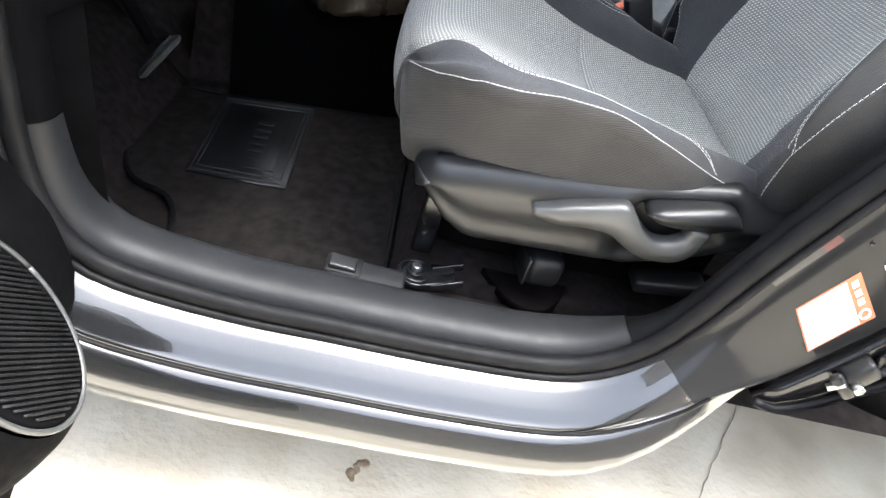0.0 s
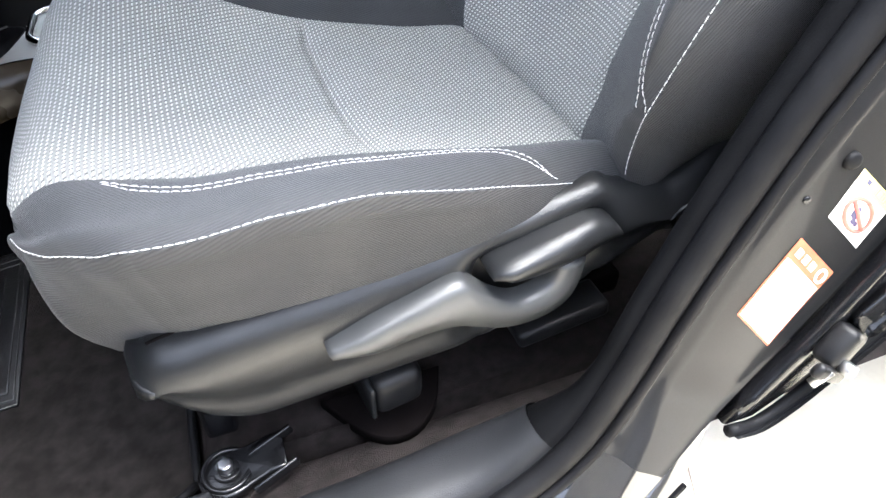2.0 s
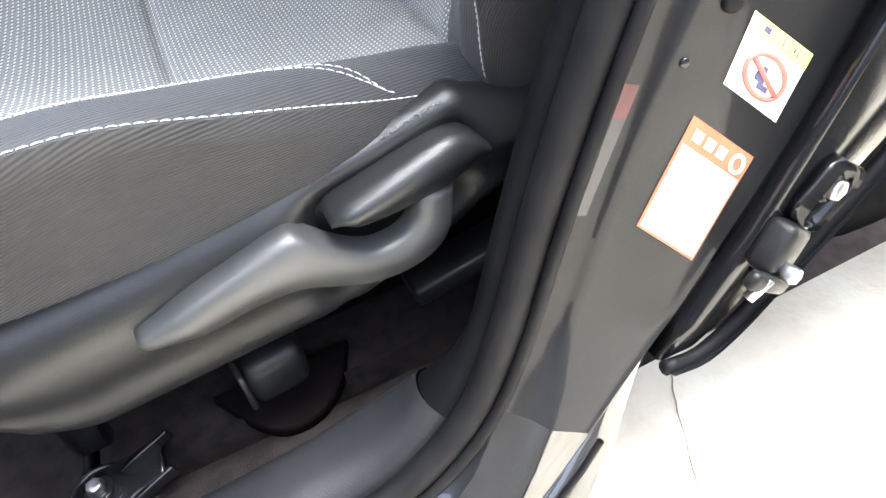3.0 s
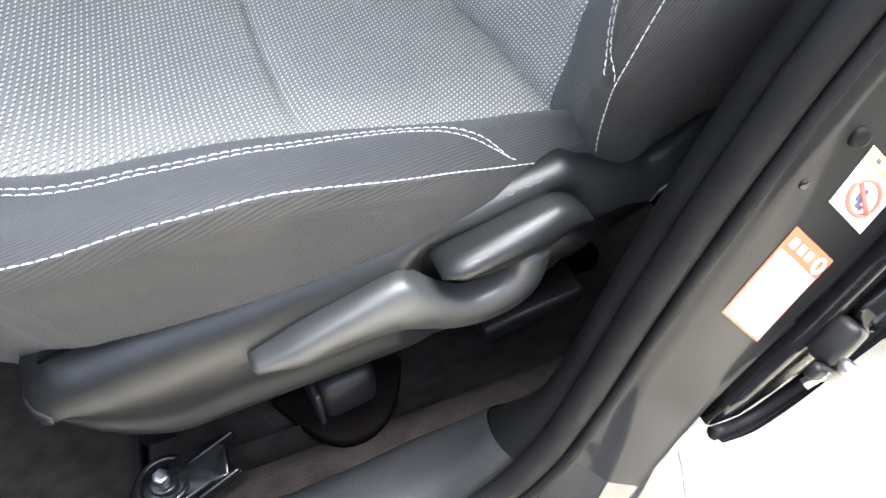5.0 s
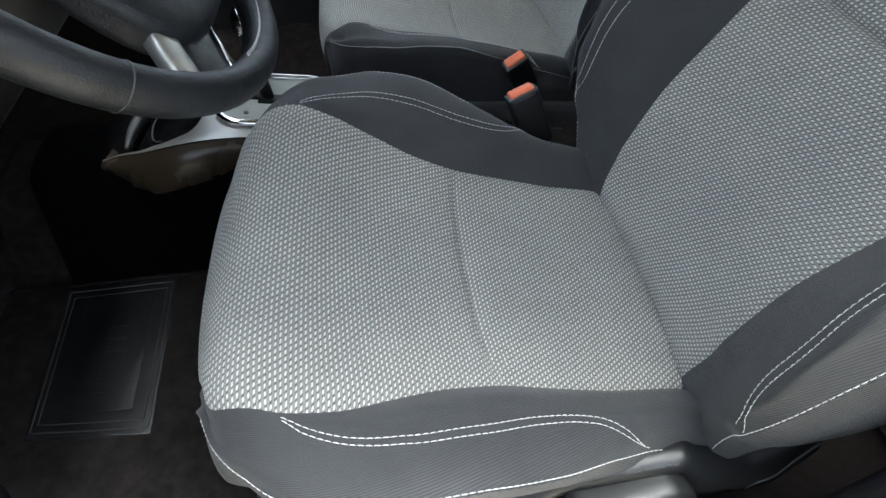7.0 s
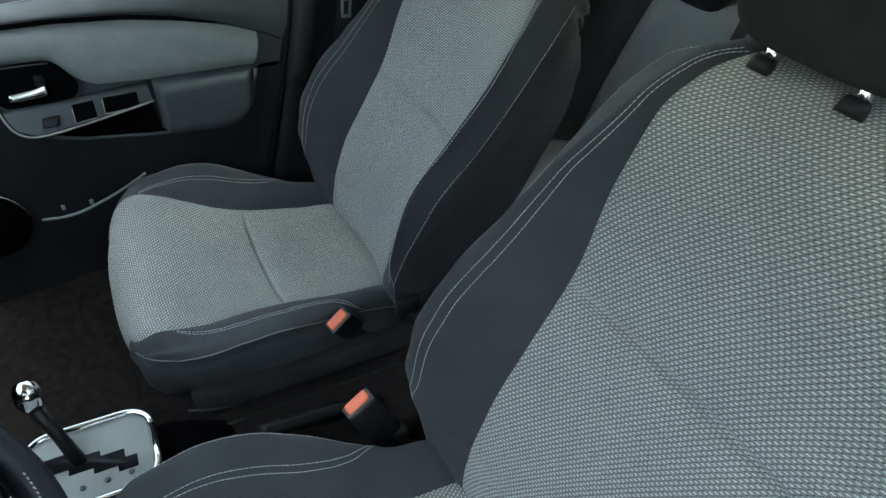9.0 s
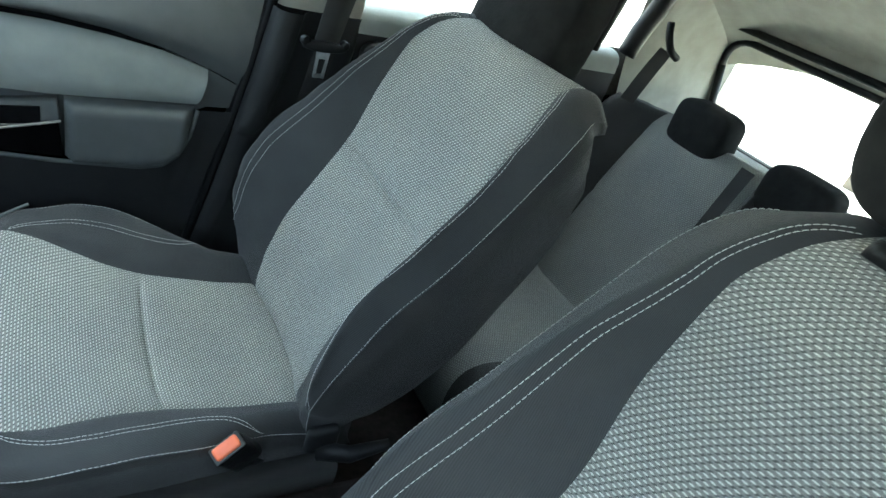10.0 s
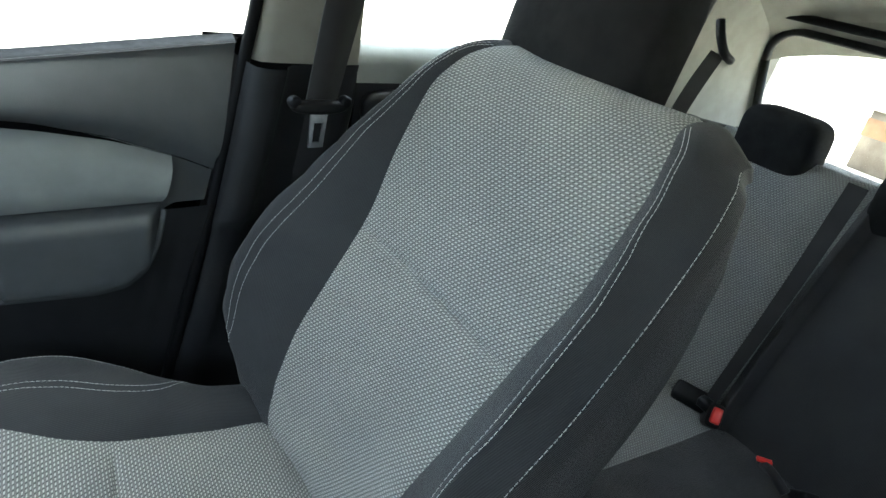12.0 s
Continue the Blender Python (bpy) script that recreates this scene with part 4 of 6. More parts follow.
def floor_mat():
    mat = thing("floor_mat", "dark carpet driver's floor mat with a stitched heel pad", "floor mat")
    outline = spline([(-0.425, -0.195), (-0.425, 0.05), (-0.43, 0.280), (-0.50, 0.293), (-0.80, 0.293), (-0.90, 0.285), (-0.91, 0.10), (-0.86, -0.02), (-0.79, -0.06), (-0.755, -0.12), (-0.745, -0.19), (-0.70, -0.21), (-0.55, -0.205), (-0.45, -0.205), (-0.425, -0.195)], 90)[:-1]
    part("mat_body", prism_bm([tuple(p) for p in outline], lambda u, v, w: (u, v, floor_z(u) + 0.006 + w), 0.009, 0.003), MAT, mat)
    tube("bound_edge", [(u, v, floor_z(u) + 0.013) for u, v in np.vstack([outline, outline[:1]])], 0.0050, RUBBER, mat, "overlocked black mat edge", 8)
    a, b, c, d = (np.array(p) for p in ((-0.612, -0.008), (-0.622, 0.283), (-0.797, 0.280), (-0.782, 0.006)))

    def at(u, v, w):
        p = (1 - u) * (1 - v) * a + (1 - u) * v * b + u * v * c + u * (1 - v) * d
        return (p[0], p[1], floor_z(p[0]) + 0.0155 + w)

    pad = part("heel_pad", prism_bm([(0, 0), (0, 1), (1, 1), (1, 0)], at, 0.004, 0.0015), VINYL, mat, "shiny black vinyl heel pad")
    for inset in (0.03, 0.075):
        loop = [(inset, inset), (inset, 1 - inset), (1 - inset, 1 - inset), (1 - inset, inset), (inset, inset)]
        pts = np.vstack([np.linspace(loop[k], loop[k + 1], 14)[:-1] for k in range(4)] + [[loop[0]]])
        tube("pad_welt", [at(u, v, 0.0045) for u, v in pts], 0.0011, LEVER, pad, "grey sewn welt", 6)
    inner = [(0.18, 0.14), (0.18, 0.86), (0.80, 0.86), (0.80, 0.14)]
    part("pad_field", prism_bm(inner, lambda u, v, w: at(u, v, 0.004 + w), 0.0012, 0.0006), VINYL, pad)
    for v in (0.24, 0.325, 0.41, 0.495, 0.58, 0.665):
        bar = [(0.36, v), (0.36, v + 0.06), (0.52, v + 0.065), (0.52, v + 0.005)]
        part("pad_mark", prism_bm(bar, lambda u, v_, w: at(u, v_, 0.0052 + w), 0.0010, 0.0003), SHROUD, pad)
    return mat


floor_mat()


def pedal():
    p = thing("brake_pedal", "black brake pedal with a grey ribbed rubber pad", "pedal")
    c = Vector((-0.80, -0.045, 0.505))
    turn = Euler((0, radians(-55), 0)).to_matrix()
    padp = part("pedal_pad", box_bm((0.055, 0.075, 0.012), c, 0.008, 3, turn), LEVER, p, "grey ribbed rubber pad")
    for k in range(4):
        part("rib", box_bm((0.004, 0.06, 0.004), c + turn @ Vector((-0.018 + 0.012 * k, 0, 0.007)), 0.0012, 1, turn), SHROUD, padp)
    tube("pedal_arm", spline([(-0.812, -0.04, 0.52), (-0.86, -0.03, 0.60), (-0.88, -0.02, 0.75), (-0.88, -0.02, 0.86)], 14), 0.009, SHADED_BLACK, p)


pedal()


def opener():
    o = thing("lid_opener_lever", "black fuel lid opener lever on a grey plate by the sill", "lever")
    part("plate", box_bm((0.104, 0.038, 0.024), (-0.454, -0.275, 0.389), 0.004, 2, Euler((radians(6), 0, 0)).to_matrix()), PLASTIC, o, "dark grey plastic plate")
    part("lever_well", box_bm((0.046, 0.030, 0.004), (-0.483, -0.272, 0.4015), 0.0015, 2, Euler((radians(6), 0, 0)).to_matrix()), BLACK, o)
    part("lever", box_bm((0.036, 0.022, 0.010), (-0.485, -0.273, 0.405), 0.003, 3, Euler((radians(6), radians(4), 0)).to_matrix()), SHROUD, o, "grey lever")


opener()


def kick_panel():
    rows = []
    for x in np.linspace(-1.22, -0.755, 12):
        rows.append([(x, y + 0.02 * math.sin((x + 0.7) * 6), z) for y, z in spline([(-0.27, 0.36), (-0.30, 0.42), (-0.315, 0.55), (-0.32, 0.75), (-0.32, 0.95)], 12)])
    k = grid("kick_panel", rows, SHADED_BLACK)
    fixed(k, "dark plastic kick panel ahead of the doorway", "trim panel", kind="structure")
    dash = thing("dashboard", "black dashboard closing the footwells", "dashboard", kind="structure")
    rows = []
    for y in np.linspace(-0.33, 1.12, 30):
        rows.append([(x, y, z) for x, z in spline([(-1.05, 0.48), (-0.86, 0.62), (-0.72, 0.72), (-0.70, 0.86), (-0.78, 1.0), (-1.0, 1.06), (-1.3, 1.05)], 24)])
    grid("dash_body", rows, SHADED_BLACK, dash)
    grid("far_kick_panel", [[(x, 1.135, z) for x in (-1.28, -1.0, -0.72)] for z in (0.2, 0.5, 0.8, 1.0)], BLACK, dash)
    grid("bulkhead", [[(-1.28, y, z) for y in np.linspace(-0.4, 1.2, 8)] for z in np.linspace(0.2, 1.06, 6)], CARPET, dash)


kick_panel()


# ---- labels on the rear pillar of the doorway ----
def on_jamb(corner_a, corner_b, corner_c, corner_d):
    """Maps (u, v) of a label to the painted jamb behind it."""
    from mathutils.bvhtree import BVHTree
    tree = None
    for ob in bpy.data.objects:
        if ob.name == "door_jamb":
            me = ob.data
            tree = BVHTree.FromPolygons([v.co for v in me.vertices], [p.vertices for p in me.polygons])
    a, b, c, d = (Vector(p) for p in (corner_a, corner_b, corner_c, corner_d))
    way = -(b - a).cross(d - a).normalized()
    if way.y < 0:
        way = -way

    def at(u, v, w):
        p = a * (1 - u) * (1 - v) + b * u * (1 - v) + c * u * v + d * (1 - u) * v
        hit = tree.ray_cast(p - way * 0.15, way)[0]
        if hit is None:
            return p - way * w
        return hit - way * (0.0006 + w)

    return at


def patch(name, at, u0, u1, v0, v1, w, mat, parent, label="", n=5):
    P = [[at(u, v, w) for v in np.linspace(v0, v1, n)] for u in np.linspace(u0, u1, n)]
    return grid(name, P, mat, parent, label)


def bars(at, rows, parent, mat, w):
    for u0, u1, v0, v1 in rows:
        patch("print_bar", at, u0, u1, v0, v1, w, mat, parent, "", 3)


def labels():
    at = on_jamb((0.018, -0.360, 0.566), (0.052, -0.358, 0.632), (0.107, -0.362, 0.582), (0.068, -0.364, 0.512))
    lab = thing("tyre_label", "white adhesive label with an orange border and header", "label")
    patch("label_sheet", at, 0, 1, 0, 1, 0.0, ORANGE, lab, "", 9)
    patch("label_field", at, 0.025, 0.78, 0.035, 0.965, 0.0004, WHITE, lab, "", 9)
    bars(at, [(0.84, 0.93, 0.10 + 0.19 * k, 0.23 + 0.19 * k) for k in range(3)], lab, WHITE, 0.0006)
    bars(at, [(0.215, 0.222, 0.04, 0.96), (0.745, 0.753, 0.04, 0.62)], lab, LEVER, 0.0008)
    c = [at(0.88 + 0.07 * math.cos(a), 0.82 + 0.09 * math.sin(a), 0.0008) for a in np.linspace(0, 2 * math.pi, 25)]
    tube("print_ring", c, 0.0012, WHITE, lab, "", 6)
    at2 = on_jamb((0.070, -0.358, 0.646), (0.083, -0.358, 0.684), (0.136, -0.362, 0.643), (0.119, -0.363, 0.603))
    lab = thing("warning_label", "white warning label with a yellow band and a red crossed circle", "label")
    patch("label_sheet", at2, 0, 1, 0, 1, 0.0, WHITE, lab, "", 9)
    patch("yellow_band", at2, 0.77, 1, 0, 1, 0.0004, YELLOW, lab, "", 6)
    ringp = [at2(0.40 + 0.27 * math.cos(a), 0.5 + 0.33 * math.sin(a), 0.0006) for a in np.linspace(0, 2 * math.pi, 37)]
    tube("prohibition_ring", ringp, 0.0016, RED_PRINT, lab, "", 6)
    tube("prohibition_bar", [at2(0.40 + 0.26 * math.cos(a) * s_, 0.5 + 0.32 * math.sin(a) * s_, 0.0006) for a, s_ in ((2.1, 1), (2.1, 0), (2.1, -1))], 0.0015, RED_PRINT, lab, "", 6)
    bars(at2, [(0.30, 0.42, 0.36, 0.52), (0.22, 0.30, 0.44, 0.62), (0.45, 0.52, 0.42, 0.50), (0.86, 0.94, 0.20, 0.30)], lab, PRINT, 0.0006)
    bars(at2, [(0.82, 0.83, 0.52, 0.80), (0.95, 0.96, 0.52, 0.80), (0.82, 0.96, 0.52, 0.54), (0.82, 0.96, 0.655, 0.67), (0.82, 0.96, 0.78, 0.80), (0.86, 0.92, 0.71, 0.74)], lab, PRINT, 0.0006)
    # faded service sticker under the seal
    q = [(-0.026, -0.350, 0.588), (0.006, -0.350, 0.664), (0.018, -0.350, 0.659), (-0.014, -0.350, 0.583)]
    at3 = on_jamb(*q)
    lab = thing("service_sticker", "faded clear sticker strip with a red end", "label")
    patch("strip", at3, 0, 0.76, 0, 1, 0.0, FILM, lab)
    patch("red_end", at3, 0.76, 1.0, 0, 1, 0.0, FADED_RED, lab)


labels()


def jamb_fittings():
    # rubber stop and its screw plate on the pillar
    s = thing("door_stop", "grey rubber bump stop on a screwed plate", "bump stop")
    part("plate", box_bm((0.012, 0.006, 0.05), (0.046, -0.352, 0.682), 0.002, 2, Euler((0, radians(22), 0)).to_matrix()), BLACK_STEEL, s)
    part("bumper", disc_bm((0.066, -0.356, 0.694), (-0.3, -0.9, 0.2), 0.0065, 0.012, 0.003, 18), RUBBER, s)
    part("screw", disc_bm((0.040, -0.357, 0.668), (-0.3, -0.9, 0.2), 0.003, 0.004, 0.001, 12), BLACK_STEEL, s)
    # striker loop of the front door
    l = thing("door_striker", "bright steel door striker loop on the pillar", "door striker")
    part("striker_plate", box_bm((0.05, 0.006, 0.07), (0.165, -0.345, 0.735), 0.004, 2, Euler((0, radians(25), 0)).to_matrix()), STEEL, l)
    tube("striker_loop", spline([(0.15, -0.345, 0.75), (0.145, -0.375, 0.748), (0.155, -0.385, 0.735), (0.168, -0.378, 0.722), (0.172, -0.345, 0.72)], 24), 0.006, CHROME, l, "", 10)


jamb_fittings()


def rear_door():
    d = thing("rear_door", "open rear door seen on its dark hinge edge", "car door")
    poly = [(0.036, 0.436), (0.068, 0.432), (0.098, 0.450), (0.124, 0.477), (0.152, 0.505), (0.195, 0.550), (0.26, 0.61), (0.36, 0.70), (0.44, 0.90), (0.25, 0.86), (0.20, 0.74), (0.148, 0.62), (0.105, 0.53), (0.062, 0.462)]
    part("hinge_face", prism_bm(poly, lambda u, v, w: (u, -0.366 - w + 0.02 * (u - 0.1), v), 0.016, 0.004), BLACK_STEEL, d, "black inner edge of the door")
    edge = spline([(0.036, -0.388, 0.436), (0.068, -0.388, 0.431), (0.098, -0.388, 0.449), (0.124, -0.388, 0.476), (0.152, -0.388, 0.504), (0.195, -0.388, 0.549), (0.26, -0.386, 0.609), (0.36, -0.384, 0.70)], 40)
    tube("edge_seal", edge, 0.006, RUBBER, d, "rubber edge seal", 8)
    skin = [[(x, -0.392 - 0.007 * k, z + 0.003 * k) for x, y, z in edge] for k in range(2)]
    grid("door_skin", skin, PAINT, d)
    h = part("hinge", box_bm((0.034, 0.022, 0.038), (0.118, -0.390, 0.52), 0.006, 2, Euler((0, radians(35), radians(10))).to_matrix()), BLACK, d, "black steel hinge with bolts")
    part("hinge_arm", box_bm((0.046, 0.010, 0.014), (0.10, -0.402, 0.505), 0.004, 2, Euler((0, radians(35), 0)).to_matrix()), BLACK, h)
    tube("hinge_pin", [(0.085, -0.402, 0.498), (0.098, -0.404, 0.512)], 0.0045, STEEL, h, "", 10)
    part("bolt", disc_bm((0.112, -0.408, 0.512), (0, -1, 0.1), 0.0065, 0.012, 0.002, 6), STEEL, h)
    plate = part("bolt_plate", box_bm((0.05, 0.004, 0.032), (0.148, -0.387, 0.552), 0.012, 3, Euler((0, radians(-50), 0)).to_matrix()), BLACK_STEEL, d)
    part("bolt", disc_bm((0.151, -0.392, 0.557), (0, -1, 0.1), 0.008, 0.012, 0.002, 6), STEEL, plate)
    part("washer", disc_bm((0.151, -0.389, 0.557), (0, -1, 0.1), 0.012, 0.003, 0.001, 22), BLACK_STEEL, plate)
    # the door leaf itself, swung out from the pillar
    rows = []
    for u in np.linspace(0.0, 1.0, 16):
        x, y = 0.20 + 0.46 * u, -0.50 - 0.78 * u
        sec = spline([(0.0, 0.40), (-0.012, 0.55), (-0.016, 0.75), (-0.006, 0.95), (0.010, 1.02)], 12)
        front = [(x + o * 0.86, y + o * 0.5, z) for o, z in sec]
        back = [(x + 0.07 * 0.86, y + 0.07 * 0.5, z) for o, z in sec[::-1]]
        rows.append(front + back)
    grid("door_leaf", rows, PAINT, d, "graphite outer skin of the open door", close=True)
    tube("window_frame", spline([(0.21, -0.51, 1.0), (0.25, -0.50, 1.30), (0.34, -0.60, 1.42), (0.58, -1.0, 1.40), (0.68, -1.26, 1.0)], 30), 0.02, BLACK, d, "black window frame", 8)
    # ribbed cable boot between pillar and door
    path = spline([(0.19, -0.35, 0.69), (0.215, -0.385, 0.685), (0.245, -0.40, 0.68)], 40)
    r = [0.016 + 0.003 * (k % 4 > 1) for k in range(40)]
    tube("cable_boot", path, r, RUBBER, d, "ribbed black rubber cable boot", 16)
    part("boot_collar", disc_bm((0.186, -0.345, 0.69), (-0.5, 0.8, 0.1), 0.027, 0.01, 0.003, 24), BLACK, d)


rear_door()


def front_door():
    """The driver's door, standing open: its lower inner panel with the loudspeaker."""
    d = thing("front_door", "open driver's door with a dark inner panel and round loudspeaker", "car door")
    p0, way, nor = np.array([-0.775, -0.345, 0.0]), np.array([0.24, -0.971, 0.0]), np.array([0.971, 0.24, 0.0])
    rows = []
    for s in np.linspace(0.0, 1.0, 30):
        sec = spline([(-0.11, 0.30), (-0.06, 0.345), (-0.004, 0.37), (0.004, 0.40), (-0.02, 0.48), (-0.07, 0.58), (-0.11, 0.68), (-0.14, 0.80), (-0.16, 0.90), (-0.17, 0.93)], 30)
        rows.append([tuple(p0 + way * s + nor * o + np.array([0, 0, z])) for o, z in sec])
    grid("door_panel", rows, SHADED_BLACK, d, "black plastic inner door panel")
    rows = [[tuple(p0 + way * s + nor * o + np.array([0, 0, z])) for o, z in ((-0.11, 0.30), (-0.19, 0.40), (-0.22, 0.7), (-0.17, 0.93))] for s in np.linspace(0, 1, 6)]
    grid("door_skin", rows, PAINT, d, "graphite outer skin")
    c = np.array([-0.702, -0.583, 0.544])
    n = np.array([0.80, 0.25, 0.42])
    n /= np.linalg.norm(n)
    u = np.cross((0, 0, 1), n)
    u /= np.linalg.norm(u)
    v = np.cross(n, u)
    sp = part("speaker_cover", prism_bm([(0.066 * math.cos(a), 0.088 * math.sin(a)) for a in np.linspace(0, 2 * math.pi, 48, endpoint=False)],
                                        lambda x, y, w: tuple(c + u * x + v * y + n * (w - 0.008)), 0.012, 0.004), SHADED_BLACK, d, "black louvred loudspeaker grille")
    tube("speaker_rim", [tuple(c + u * 0.068 * math.cos(a) + v * 0.090 * math.sin(a) + n * 0.002) for a in np.linspace(0, 2 * math.pi, 60)], 0.0024, LEVER, sp, "grey rim", 10)
    la = 0.6 * u - 0.8 * v
    lb = np.cross(n, la)
    for k in range(40):
        y = -0.084 + 0.168 * k / 39
        q = np.linspace(-0.12, 0.12, 80)
        inside = [t_ for t_ in q if (((la * t_ + lb * y) @ u) / 0.060) ** 2 + (((la * t_ + lb * y) @ v) / 0.082) ** 2 < 1]
        if len(inside) > 2:
            tube("louvre", [tuple(c + la * x + lb * y + n * 0.0048) for x in np.linspace(inside[0], inside[-1], 6)], 0.0011, BLACK, sp, "", 6)
    # pod that carries the speaker
    rows = []
    for t_ in np.linspace(0, 1, 8):
        k = 1.0 + 0.45 * t_
        rows.append([tuple(c + u * 0.071 * k * math.cos(a) + v * 0.094 * k * math.sin(a) - n * (0.002 + 0.075 * t_**1.5)) for a in np.linspace(0, 2 * math.pi, 48, endpoint=False)])
    grid("speaker_pod", rows, SHADED_BLACK, d, close=True)


front_door()


# ---- centre console, gear lever, steering wheel ----
def console():
    c = thing("centre_console", "black centre console with a silver fascia", "console")
    rows = []
    for x in np.linspace(-0.80, 0.02, 24):
        t = interp(x, [-0.80, -0.68, -0.62, -0.45, -0.33, -0.25, 0.02], [0.50, 0.51, 0.54, 0.552, 0.545, 0.50, 0.46])
        rows.append([(x, y, z) for y, z in spline([(0.305, 0.27), (0.309, t - 0.05), (0.316, t - 0.008), (0.335, t), (0.42, t), (0.455, t - 0.008), (0.475, t - 0.05), (0.485, 0.36)], 22)])
    grid("console_body", rows, SHADED_BLACK, c)
    # leaf-shaped bronze side wing towards the driver
    top = spline([(-0.686, 0.302, 0.530), (-0.656, 0.290, 0.549), (-0.62, 0.280, 0.563), (-0.586, 0.275, 0.576), (-0.553, 0.277, 0.583), (-0.522, 0.287, 0.582), (-0.469, 0.300, 0.576), (-0.36, 0.305, 0.562)], 36)
    low = spline([(-0.686, 0.302, 0.529), (-0.654, 0.285, 0.511), (-0.607, 0.257, 0.509), (-0.572, 0.257, 0.519), (-0.525, 0.270, 0.529), (-0.496, 0.285, 0.535), (-0.45, 0.292, 0.545), (-0.36, 0.300, 0.555)], 36)
    rows = [[tuple(a), tuple(a * 0.7 + b * 0.3 + np.array([0, -0.010, 0.002])), tuple(a * 0.3 + b * 0.7 + np.array([0, -0.009, -0.003])), tuple(b), tuple(b + np.array([0, 0.05, -0.01]))] for a, b in zip(top, low)]
    grid("console_wing", [[tuple(p) for p in spline(r, 14)] for r in rows], BRONZE, c, "dark bronze console wing")
    # silver fascia: a thin blade at the front that widens and turns in beside the gear gate
    inner = spline([(-0.684, 0.304, 0.531), (-0.651, 0.296, 0.549), (-0.626, 0.291, 0.558), (-0.603, 0.296, 0.566), (-0.580, 0.304, 0.571), (-0.557, 0.323, 0.574), (-0.544, 0.376, 0.573), (-0.538, 0.420, 0.571), (-0.543, 0.451, 0.566)], 36)
    grid("silver_top", [[tuple(a * (1 - f) + b * f + np.array([0, 0.001 * (1 - f), 0.0015 + 0.008 * f * (1 - f)])) for f in np.linspace(0, 1, 8)] for a, b in zip(top, inner)], SATIN, c, "satin silver console fascia")
    # gear gate
    x0, x1, y0, y1 = -0.525, -0.360, 0.332, 0.465

    def gate(u, v, w):
        return (u, v, 0.577 - 0.03 * (u + 0.45) + w)

    outline, r = [], 0.036
    for cx, cy, a0 in ((x1 - r, y1 - r, 0), (x0 + r, y1 - r, 90), (x0 + r, y0 + r, 180), (x1 - r, y0 + r, 270)):
        outline += [(cx + r * math.cos(radians(a0 + k * 15)), cy + r * math.sin(radians(a0 + k * 15))) for k in range(7)]
    g = part("gear_gate", prism_bm(outline, lambda u, v, w: gate(u, v, w - 0.02), 0.022, 0.002), PAD, c, "pale grey gear gate plate")
    tube("chrome_frame", [gate(u, v, 0.003) for u, v in outline + outline[:1]], 0.0062, CHROME, g, "bright chrome frame", 10)
    slot = [(-0.50, 0.397), (-0.47, 0.397), (-0.47, 0.387), (-0.44, 0.387), (-0.44, 0.377), (-0.41, 0.377), (-0.41, 0.367), (-0.385, 0.367), (-0.385, 0.387), (-0.40, 0.387), (-0.40, 0.402), (-0.43, 0.402), (-0.43, 0.412), (-0.46, 0.412), (-0.46, 0.424), (-0.50, 0.424)]
    part("gate_slot", prism_bm(slot, lambda u, v, w: gate(u, v, 0.002 + w), 0.0015, 0.0), BLACK, g)
    for k in range(4):
        part("gate_mark", disc_bm(gate(-0.485 + 0.03 * k, 0.360, 0.003), (0, 0, 1), 0.004, 0.002, 0.0005, 12), LEVER, g)
    # leaf-shaped pocket with a thin rim, and the trim blade ahead of it
    leaf = spline([(-0.562, 0.436), (-0.540, 0.425), (-0.546, 0.380), (-0.559, 0.328), (-0.578, 0.304), (-0.603, 0.293), (-0.612, 0.325), (-0.609, 0.360), (-0.594, 0.400), (-0.562, 0.436)], 48)[:-1]
    lc = leaf.mean(0)
    rows = [[(lc[0] + (u - lc[0]) * k, lc[1] + (v - lc[1]) * k, z) for u, v in leaf] for k, z in ((1.02, 0.550), (1.01, 0.5735), (0.97, 0.5735), (0.93, 0.560), (0.0, 0.556))]
    grid("pocket", rows, SHADED_BLACK, c, "black leaf-shaped pocket", close=True)
    tube("pocket_rim", [(u, v, 0.5745) for u, v in np.vstack([leaf[24:], leaf[:1]])], 0.0010, LEVER, c, "", 6)
    blade = spline([(-0.652, 0.313, 0.547), (-0.651, 0.36, 0.551), (-0.643, 0.41, 0.551), (-0.626, 0.447, 0.548)], 16)
    tube("trim_blade", blade, [0.003 + 0.004 * math.sin(math.pi * k / 15) for k in range(16)], LEVER, c, "satin grey trim blade", 10)
    # tunnel tray with the handbrake slot
    part("rear_tray", box_bm((0.30, 0.13, 0.035), (-0.14, 0.375, 0.475), 0.012, 3), PLASTIC, c)
    tube("tray_edge", [(x, 0.44, 0.50) for x in np.linspace(-0.30, 0.05, 10)], 0.004, SHROUD, c)
    lv = thing("gear_lever", "automatic gear lever with a bright chrome knob", "gear lever")
    tube("lever_rod", [(-0.455, 0.405, 0.575), (-0.470, 0.430, 0.615), (-0.484, 0.452, 0.655)], [0.010, 0.009, 0.011], BLACK, lv, "", 12)
    superellipsoid("lever_knob", (-0.488, 0.460, 0.675), (0.017, 0.016, 0.025), 0.8, CHROME, lv, "chrome capped knob")
    hb = thing("handbrake", "black handbrake lever beside the seats", "handbrake")
    tube("grip", spline([(-0.02, 0.37, 0.515), (-0.12, 0.37, 0.532), (-0.22, 0.37, 0.545)], 16), 0.014, BLACK, hb, "", 14)


console()


